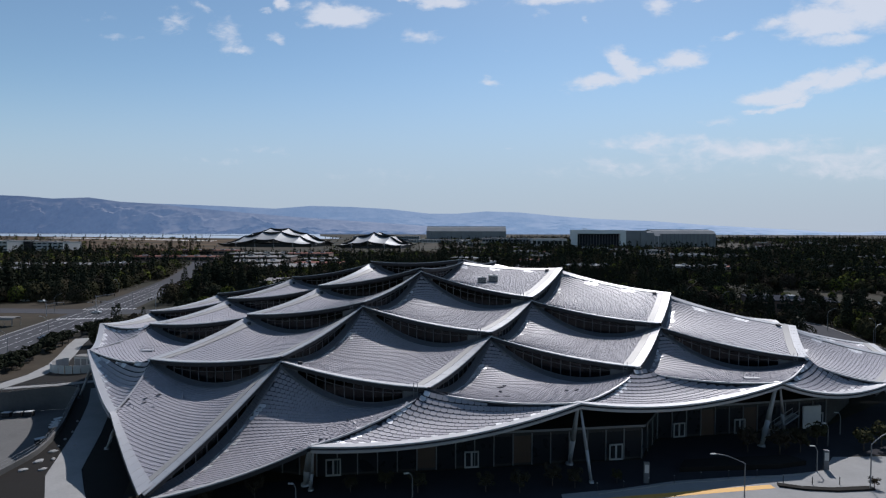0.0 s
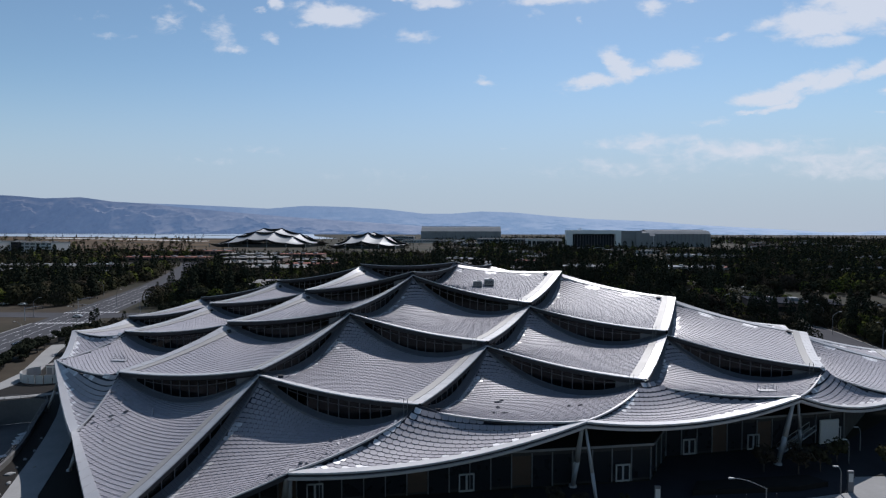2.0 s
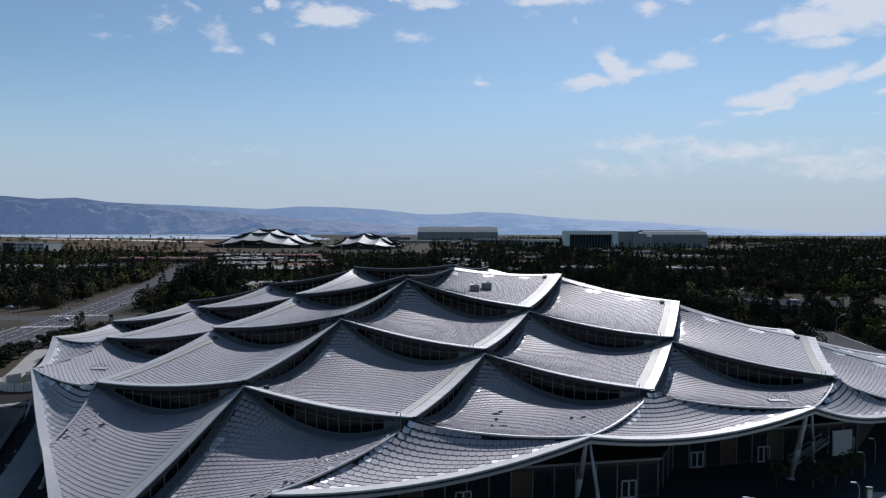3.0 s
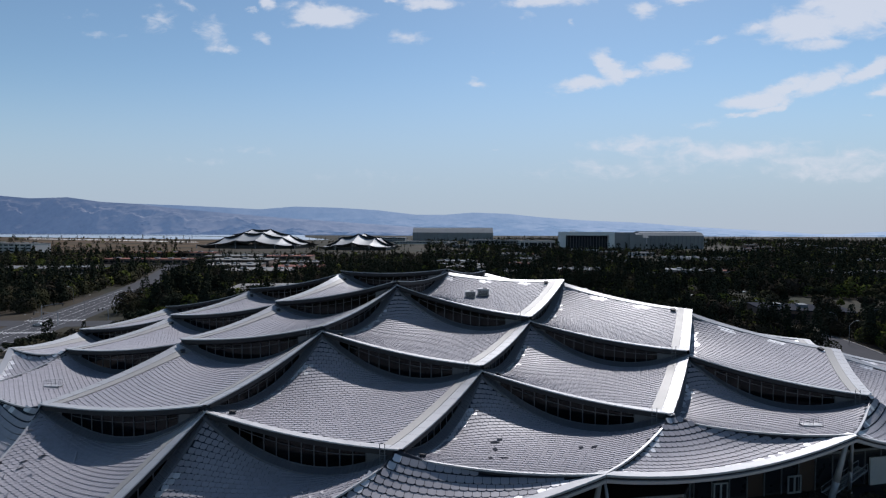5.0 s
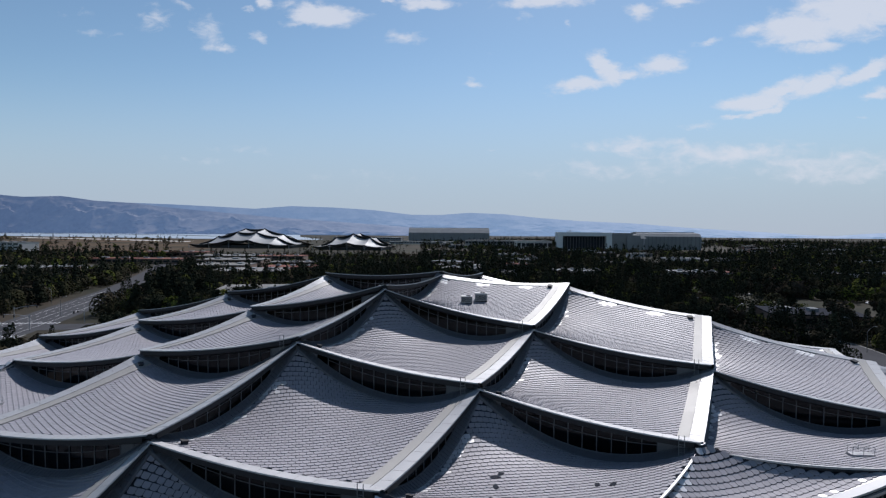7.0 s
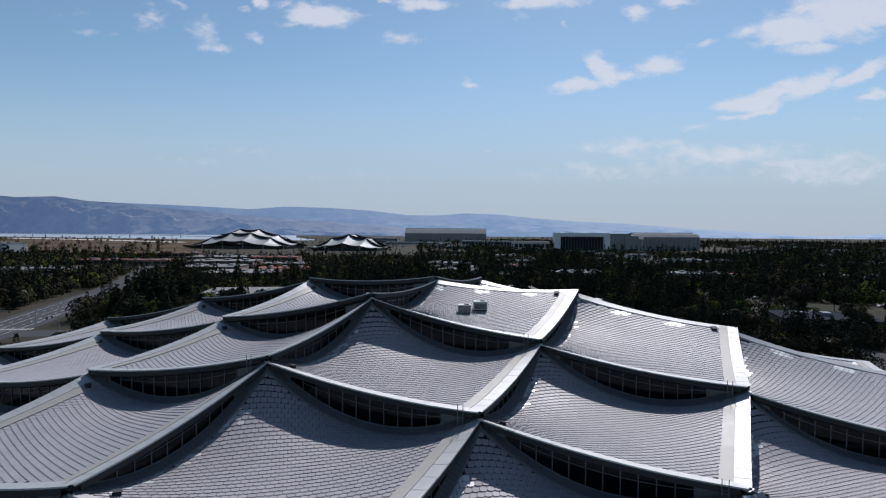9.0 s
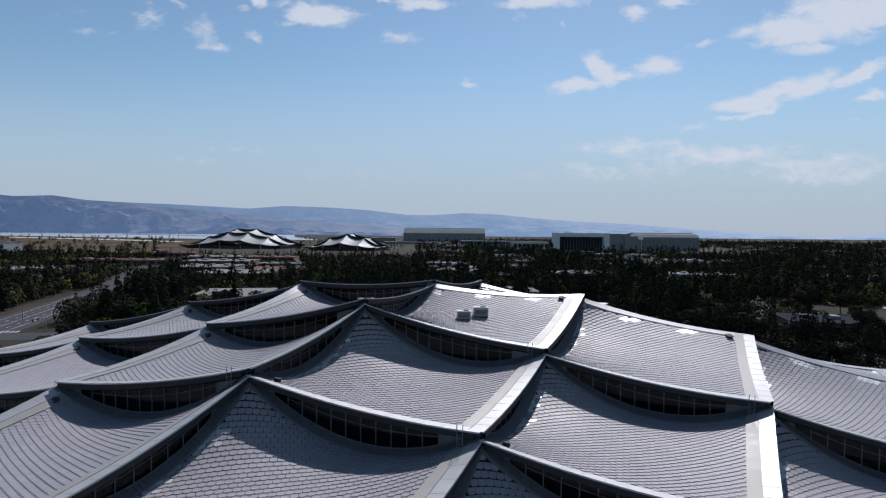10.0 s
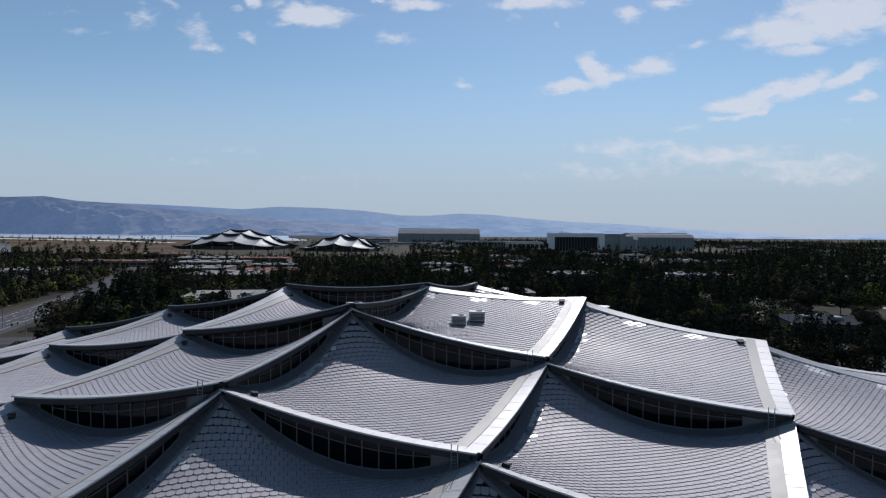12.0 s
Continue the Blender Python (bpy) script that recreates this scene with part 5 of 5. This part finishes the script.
flat_building("low_building", -120, 1750, 200, 40, 8, PALE_WALL, WHITE_ROOF, "low white airfield building", 0, 1)
dome = thing("dome_building", "small white dome among trees", "dome", at=(-40, 1500, 0))
bm = bmesh.new()
bmesh.ops.create_uvsphere(bm, u_segments=16, v_segments=10, radius=12)
bmesh.ops.delete(bm, geom=[v for v in bm.verts if v.co.z < -0.1], context="VERTS")
part("dome_shell", bm, WHITE_ROOF, dome, "", True)
bm = bmesh.new()
tube(bm, (0, 0, -0.5), (0, 0, 0.4), 13, 13, 20)
part("dome_base", bm, PALE_WALL, dome)

rnd = random.Random(5)
HOUSES = []
for k in range(80):
    y = 520 + 1400 * rnd.random() ** 1.4
    x = y * (-0.05 + 0.95 * rnd.random()) if k % 5 or y > 850 else -y * (0.25 + 0.5 * rnd.random())
    if abs(x - 265) < 90 and y > 1000 or 40 < x < 110 and y < 420:
        continue
    w, d, h = 18 + 30 * rnd.random(), 14 + 14 * rnd.random(), 4.5 + 4 * rnd.random()
    HOUSES.append((x, y, w, d))
    flat_building("low_building", x, y, w, d, h, (PALE_WALL, GREY_WALL, BROWN_WALL)[k % 3], (WHITE_ROOF, GREY_WALL, WHITE_ROOF, RED_ROOF)[k % 4],
                  ("pale low building among trees", "grey low building among trees", "brown low building among trees")[k % 3], rnd.uniform(-25, 25), 1, "building", "low buildings")

# ---- bay, levees, mountains ----
WATER = bpy.data.materials.new("bay_water")
WATER.use_nodes = True
wb = WATER.node_tree.nodes["Principled BSDF"]
# pale muddy water, lightened further in place of the sky's reflection
wb.inputs["Base Color"].default_value, wb.inputs["Roughness"].default_value = (0.22, 0.27, 0.33, 1), 0.6
wn = WATER.node_tree.nodes.new("ShaderNodeTexNoise")
wn.inputs["Scale"].default_value = 0.05
wbp = WATER.node_tree.nodes.new("ShaderNodeBump")
wbp.inputs["Strength"].default_value = 0.2
WATER.node_tree.links.new(wn.outputs[0], wbp.inputs["Height"])
WATER.node_tree.links.new(wbp.outputs[0], wb.inputs["Normal"])
sheet("water", [(-5500, 2950), (-2608, 2844), (-1778, 2574), (-1108, 2357), (-620, 2300), (-600, 2420), (-900, 3100), (-1300, 4450), (-5500, 4450)], 0.3, WATER, "calm pale blue bay water", "water", 0.2)
LEVEE = material("dark_levee", (0.035, 0.034, 0.035), 0.95, 0.0, 0.3, 0.01)
sheet("levee", ribbon([(-4700, 4050), (-2700, 3900), (-1900, 3600), (-1100, 2900)], 60), 1.2, LEVEE, "dark earth levee across the bay", "levee", 1.2)
MEADOW = material("dry_brown_meadow", (0.085, 0.058, 0.038), 0.95, 0.0, 0.35, 0.006, 0.2, 0, 0, 0.05, (0.040, 0.034, 0.023), 0.004)
sheet("meadow", [(-2608, 2800), (-1778, 2540), (-1108, 2330), (-640, 2260), (-560, 1600), (-600, 1420), (-480, 960), (-640, 930), (-1000, 940), (-2300, 1900)], 0.12, MEADOW, "wide brown dry meadow by the bay", "meadow", 0.1)
SALT = material("pale_salt_flat", (0.50, 0.47, 0.44), 0.9, 0.0, 0.1, 0.01)
sheet("salt_flat", [(-1900, 2300), (-1350, 2060), (-900, 1800), (-900, 1860), (-1330, 2120), (-1900, 2380)], 0.2, SALT, "pale dry salt strip in the meadow", "salt flat", 0.1)


def haze_glow_material(name, near, far, glow):
    """Far slopes as a backdrop: air haze painted in as a blue emission glow, paler to the east."""
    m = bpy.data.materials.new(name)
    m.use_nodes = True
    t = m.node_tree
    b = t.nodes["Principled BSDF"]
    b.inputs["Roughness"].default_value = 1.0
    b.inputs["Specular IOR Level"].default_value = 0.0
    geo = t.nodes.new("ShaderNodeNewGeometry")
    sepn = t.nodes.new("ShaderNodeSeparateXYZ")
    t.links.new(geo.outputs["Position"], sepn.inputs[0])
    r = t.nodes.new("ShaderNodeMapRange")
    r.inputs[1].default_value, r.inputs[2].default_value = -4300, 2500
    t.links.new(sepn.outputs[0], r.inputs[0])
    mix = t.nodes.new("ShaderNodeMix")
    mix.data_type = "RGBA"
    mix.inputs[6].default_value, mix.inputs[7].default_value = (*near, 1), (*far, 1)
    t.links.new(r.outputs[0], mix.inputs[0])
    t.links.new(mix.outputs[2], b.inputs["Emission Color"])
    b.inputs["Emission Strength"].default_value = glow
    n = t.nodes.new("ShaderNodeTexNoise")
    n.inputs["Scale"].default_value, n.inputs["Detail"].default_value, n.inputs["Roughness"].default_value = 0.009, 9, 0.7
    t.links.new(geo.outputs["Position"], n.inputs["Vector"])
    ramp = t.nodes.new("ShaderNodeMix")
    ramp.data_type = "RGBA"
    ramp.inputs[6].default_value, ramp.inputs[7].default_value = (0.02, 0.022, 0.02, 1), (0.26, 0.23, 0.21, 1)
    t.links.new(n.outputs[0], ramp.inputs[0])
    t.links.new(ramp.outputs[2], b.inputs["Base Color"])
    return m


def ridge(name, profile, y, depth, mat, label, seed, rough):
    """A range of hills: its skyline by (x, height), with spurs and gullies running down to the plain."""
    px, ph = [p[0] for p in profile], [p[1] for p in profile]
    cols, rows = 520, 44
    v, f = [], []
    for a in range(cols + 1):
        x = px[0] + (px[-1] - px[0]) * a / cols
        h = np.interp(x, px, ph)
        for b in range(rows + 1):
            u = b / rows
            spur = noise.fractal(Vector((x * 0.0035 + seed, u * 1.5, seed)), 0.8, 2.0, 5)
            fine = noise.ridged_multi_fractal(Vector((x * 0.008 + seed, u * 2.6, 3 + seed)), 0.9, 2.1, 5, 1.0, 2.0) - 1.0
            z = h * (u ** 0.8) * (1 + (1 - u) * 0.7 * spur * rough) + h * 0.16 * fine * u * (1 - u) * rough
            v.append((x, y - depth * (1 - u) + 80 * spur * (1 - u), max(z, -2) if b else -2))
    for a in range(cols):
        for b in range(rows):
            k = a * (rows + 1) + b
            f.append((k, k + rows + 1, k + rows + 2, k + 1))
    ob = mesh_ob(name, v, f, mat, None, "", True)
    return tagged(ob, label, "mountains", "", "structure")


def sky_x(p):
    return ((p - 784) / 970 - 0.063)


# emission colours carry the painted haze, paler on the farther range
HILL = haze_glow_material("brown_hills_haze_glow", (0.050, 0.084, 0.165), (0.135, 0.21, 0.345), 1.0)
FAR_HILL = haze_glow_material("blue_mountains_haze_glow", (0.095, 0.145, 0.255), (0.235, 0.335, 0.485), 1.0)
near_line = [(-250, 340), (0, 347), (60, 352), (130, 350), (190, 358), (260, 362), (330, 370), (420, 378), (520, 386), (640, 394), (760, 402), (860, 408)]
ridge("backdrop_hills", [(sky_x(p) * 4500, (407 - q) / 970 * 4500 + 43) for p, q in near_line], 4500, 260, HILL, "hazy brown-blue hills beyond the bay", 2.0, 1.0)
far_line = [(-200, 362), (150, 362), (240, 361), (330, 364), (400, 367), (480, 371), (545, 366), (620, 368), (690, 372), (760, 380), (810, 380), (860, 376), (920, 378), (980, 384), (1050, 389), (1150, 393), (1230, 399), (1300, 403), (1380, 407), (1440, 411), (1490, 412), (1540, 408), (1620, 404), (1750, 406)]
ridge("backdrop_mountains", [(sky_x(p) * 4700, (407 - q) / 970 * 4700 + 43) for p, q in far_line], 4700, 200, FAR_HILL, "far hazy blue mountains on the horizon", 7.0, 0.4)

# ---- trees ----
tree_rng = np.random.default_rng(11)


def leaf_cloud(centres, radii, count, size, flat=1.0):
    """Many small leaf patches spread near the surface of uneven lumps: verts and faces."""
    centres, radii = np.array(centres, float), np.array(radii, float)
    pick = tree_rng.choice(len(centres), count, p=radii ** 2 / (radii ** 2).sum())
    way = tree_rng.normal(size=(count, 3))
    way /= np.linalg.norm(way, axis=1)[:, None]
    p = centres[pick] + way * (radii[pick] * tree_rng.uniform(0.55, 1.08, count) ** 0.7)[:, None] * (1, 1, flat)
    face = way + tree_rng.normal(0, 0.45, (count, 3)) + (0, 0, 0.25)
    a = np.cross(face, tree_rng.normal(size=(count, 3)))
    a /= np.linalg.norm(a, axis=1)[:, None] + 1e-6
    b = np.cross(face, a)
    b /= np.linalg.norm(b, axis=1)[:, None] + 1e-6
    s = (size * tree_rng.uniform(0.6, 1.3, count))[:, None]
    quad = np.stack([p - a * s, p + b * s * 0.6, p + a * s, p - b * s * 0.6], 1)
    return quad.reshape(-1, 3), [(4 * k, 4 * k + 1, 4 * k + 2, 4 * k + 3) for k in range(count)]


def make_tree(shape, h, leaf, count, size, label):
    ob = thing("tree", label, "tree", "trees round the canopy")
    bm = bmesh.new()
    if shape == "conifer":
        tube(bm, (0, 0, -0.2), (0, 0, h * 0.95), h * 0.022, 0.04, 7)
        cs, rs = [], []
        for k in range(26):
            u = k / 25
            r = h * 0.17 * (1 - u) ** 0.8 + 0.3
            a = k * 2.4
            cs.append((r * 0.55 * math.cos(a), r * 0.55 * math.sin(a), h * (0.14 + 0.84 * u)))
            rs.append(r * 0.8)
        v, f = leaf_cloud(cs, rs, count, size, 0.5)
    else:
        tube(bm, (0, 0, -0.2), (0, 0, h * 0.4), h * 0.03, h * 0.02, 7)
        cs, rs = [], []
        for k in range(11):
            a, u = k * 2.4, tree_rng.random()
            q = (h * 0.27 * math.cos(a) * (0.4 + u), h * 0.27 * math.sin(a) * (0.4 + u), h * (0.45 + 0.4 * tree_rng.random()))
            tube(bm, (0, 0, h * 0.33), q, h * 0.012, 0.03, 5)
            cs.append(q)
            rs.append(h * tree_rng.uniform(0.12, 0.2))
        cs.append((0, 0, h * 0.72))
        rs.append(h * 0.22)
        v, f = leaf_cloud(cs, rs, count, size, 0.85)
    part("trunk", bm, BARK, ob)
    mesh_ob("crown", v, f, leaf, ob)
    return ob


KINDS = [make_tree("conifer", 19, LEAF_DARK, 1500, 0.75, "tall dark green conifer behind the canopy"), make_tree("conifer", 15, LEAF_DARK, 1200, 0.7, "dark green conifer with a pointed crown"),
         make_tree("broad", 12, LEAF, 1500, 0.6, "round dull green broadleaf tree behind the canopy"), make_tree("broad", 10, LEAF, 1300, 0.55, "spreading olive green broadleaf tree"),
         make_tree("broad", 11, LEAF_BRIGHT, 1500, 0.55, "yellow-green broadleaf tree with a round crown"), make_tree("broad", 13, LEAF_DARK, 1600, 0.6, "dense dark green broadleaf tree")]
SMALL = [make_tree("broad", 3.6, LEAF, 500, 0.22, "young street tree with a thin crown"), make_tree("broad", 2.2, LEAF_DARK, 320, 0.2, "dark rounded shrub in a mulched planting bed")]


def near_line_of(points, x, y, d):
    p = np.array(points, float)
    for a, b in zip(p[:-1], p[1:]):
        u = np.clip(((x, y) - a) @ (b - a) / ((b - a) @ (b - a)), 0, 1)
        if np.hypot(*((x, y) - a - u * (b - a))) < d:
            return True
    return False


BLOCKS = [(-186, 520, 66, 50), (-235, 575, 60, 46), (-165, 570, 56, 36), (-112, 360, 70, 58), (165, 300, 46, 32), (28, 400, 50, 36), (-400, 505, 160, 44), (-440, 575, 180, 46), (-420, 455, 80, 36), (-206, 226, 20, 12)] + HOUSES


def free(x, y, gap=0.0):
    if -135 < x < 128 and 40 < y < 240 or -268 < x < -138 and 140 < y < 298:
        return False
    if near_line_of(ROAD, x, y, (22 if y < 430 else 14) + gap) or near_line_of(CROSS, x, y, 11 + gap):
        return False
    for bx, by, w, d in BLOCKS:
        if abs(x - bx) < w / 2 + 4 and abs(y - by) < d / 2 + 6:
            return False
    return True


first = set()


def plant(kind, m):
    if kind.name in first:
        return copy_thing(kind, m)
    first.add(kind.name)
    kind.matrix_world = m
    return kind


trees = 0
for _ in range(4000):
    if trees >= 230:
        break
    d = 225 + 190 * tree_rng.random() ** 0.8
    a = tree_rng.uniform(-0.82, 0.80)
    x, y = d * math.sin(a) * 1.1, d * math.cos(a)
    if not free(x, y):
        continue
    if 130 < x < 235 and 290 < y < 360 and tree_rng.random() < 0.75:
        continue
    left = x < -20
    k = tree_rng.choice(6, p=(0.30, 0.16, 0.14, 0.12, 0.03, 0.25) if left else (0.22, 0.14, 0.22, 0.18, 0.10, 0.14))
    s = tree_rng.uniform(0.7, 1.15) * (0.72 if d < 270 and abs(a) < 0.5 else 1.0)
    plant(KINDS[k], pose(x, y, 0, 0, 0, tree_rng.uniform(0, 360)) @ Matrix.Diagonal((s, s, s * tree_rng.uniform(0.85, 1.15), 1)))
    trees += 1
for x, y, s in ((-30, 285, 1.25), (-42, 292, 1.2), (-20, 296, 1.3), (-8, 300, 1.0), (95, 300, 1.1), (104, 330, 1.2), (120, 335, 1.1), (82, 320, 1.0), (60, 335, 0.9)):
    plant(KINDS[4], pose(x, y, 0, 0, 0, x * 7) @ Matrix.Diagonal((s, s, s, 1)))
for x, y, s in ((-34.6, 83.4, 1.0), (-20, 86.4, 0.7), (-9.1, 87.1, 0.9), (1.9, 87.9, 0.9), (7.4, 88.2, 1.0), (13, 91.0, 1.0), (16.6, 90.4, 0.9), (52.2, 107.2, 1.3), (57.8, 106.6, 1.4), (62.3, 107.9, 1.3), (67.9, 112.2, 1.2), (-41, 80, 0.9), (24, 92.8, 0.6),
                (75, 109.5, 1.2), (80, 112, 1.3), (66, 93.6, 0.5), (-14.5, 88, 0.8), (-46, 70.0, 1.6)):
    plant(SMALL[0], pose(x, y, 0.05, 0, 0, x * 31) @ Matrix.Diagonal((s, s, s, 1)))
for k in range(95):
    u = tree_rng.random()
    c = np.array((-139, 140)) * (1 - u) + np.array((-160, 226)) * u + tree_rng.normal(0, 2.6, 2)
    if not near_line_of(ROAD, *c, 13.5) and not near_line_of([(-140, 112), (-128, 134), (-127.5, 150), (-131, 163), (-139, 178), (-146, 190), (-152, 202)], *c, 3.5):
        s = tree_rng.uniform(0.7, 2.2)
        plant(SMALL[1], pose(c[0], c[1], 0.03, 0, 0, k * 40) @ Matrix.Diagonal((s, s, s * 0.9, 1)))
for k in range(34):
    x, y = (-232 - 100 * tree_rng.random(), 292 + 45 * tree_rng.random()) if k < 20 else (-186 + 66 * tree_rng.random(), 296 + 44 * tree_rng.random())
    if near_line_of(ROAD, x, y, 16) or near_line_of(CROSS, x, y, 11):
        continue
    s = tree_rng.uniform(0.8, 1.25)
    plant(KINDS[(5, 0, 5, 1)[k % 4]], pose(x, y, 0, 0, 0, k * 77) @ Matrix.Diagonal((s * 1.15, s * 1.15, s, 1)))
# far woods: crowns that nobody could count
wv = {0: [], 1: [], 2: []}
for _ in range(34000):
    y = 190 + 2400 * tree_rng.random() ** 1.9
    x = y * tree_rng.uniform(-0.98, 0.98)
    d = math.hypot(x, y)
    if d < 235 or not free(x, y):
        continue
    side = x / y
    patch = noise.noise(Vector((x * 0.006, y * 0.004, 0)))
    if side < -0.28 and y > 880:
        if tree_rng.random() > 0.05:
            continue
    elif side < -0.45 and d < 430:
        if tree_rng.random() > 0.5:
            continue
    elif side < 0.02 and y > 1050 and tree_rng.random() > 0.4:
        continue
    elif patch < -0.25:
        continue
    if 150 < x < 250 and 270 < y < 345 and tree_rng.random() > 0.25:
        continue
    if 190 < x < 720 and 1180 < y < 1500:
        continue
    if -0.5 < side < -0.07 and y > 930 and tree_rng.random() > 0.15:
        continue
    tall = tree_rng.random() < (0.30 if side > 0 else 0.22)
    h = (tree_rng.uniform(12, 21) if tall else tree_rng.uniform(6, 11)) * (0.8 if d < 330 else 0.7 if -0.5 < side < -0.07 and y > 560 else 1.0)
    r = h * (0.17 if tall else 0.48)
    n = 300 if d < 420 else 120 if d < 800 else 40
    zs = tree_rng.uniform(0.1, 1.0, n)
    spread = r * (1.15 - zs) ** 0.8 if tall else r * np.sqrt(np.clip(1 - (zs * 1.7 - 0.75) ** 2, 0.05, 1))
    ang = tree_rng.uniform(0, 6.283, n)
    c = np.stack([x + spread * np.cos(ang), y + spread * np.sin(ang), zs * h], 1)
    face = np.stack([np.cos(ang), np.sin(ang), 0.3 + 1.2 * (zs - 0.4)], 1) + tree_rng.normal(0, 0.4, (n, 3))
    a = np.cross(face, tree_rng.normal(size=(n, 3)))
    a /= np.linalg.norm(a, axis=1)[:, None]
    b = np.cross(face, a)
    b /= np.linalg.norm(b, axis=1)[:, None]
    s = (r * (0.42 if not tall else 0.55) * (26 / n) ** 0.47 * tree_rng.uniform(0.6, 1.2, n))[:, None]
    wv[0 if tall else 1 if tree_rng.random() < 0.85 else 2].append(np.stack([c - a * s, c + b * s * 0.7, c + a * s, c - b * s * 0.7], 1).reshape(-1, 3))
for k, (mat, label) in enumerate(((LEAF_DARK, "dark conifers of the far woods"), (LEAF, "dull green crowns of the far woods"), (LEAF_BRIGHT, "yellow-green crowns of the far woods"))):
    v = np.concatenate(wv[k])
    me = bpy.data.meshes.new("far_woods")
    me.vertices.add(len(v))
    me.vertices.foreach_set("co", v.ravel())
    q = len(v) // 4
    me.loops.add(len(v))
    me.loops.foreach_set("vertex_index", np.arange(len(v)))
    me.polygons.add(q)
    me.polygons.foreach_set("loop_start", np.arange(0, 4 * q, 4))
    me.polygons.foreach_set("loop_total", np.full(q, 4))
    me.materials.append(mat)
    me.update()
    me.validate()
    tagged(new("far_woods", me), label, "woods", "", "stuff")
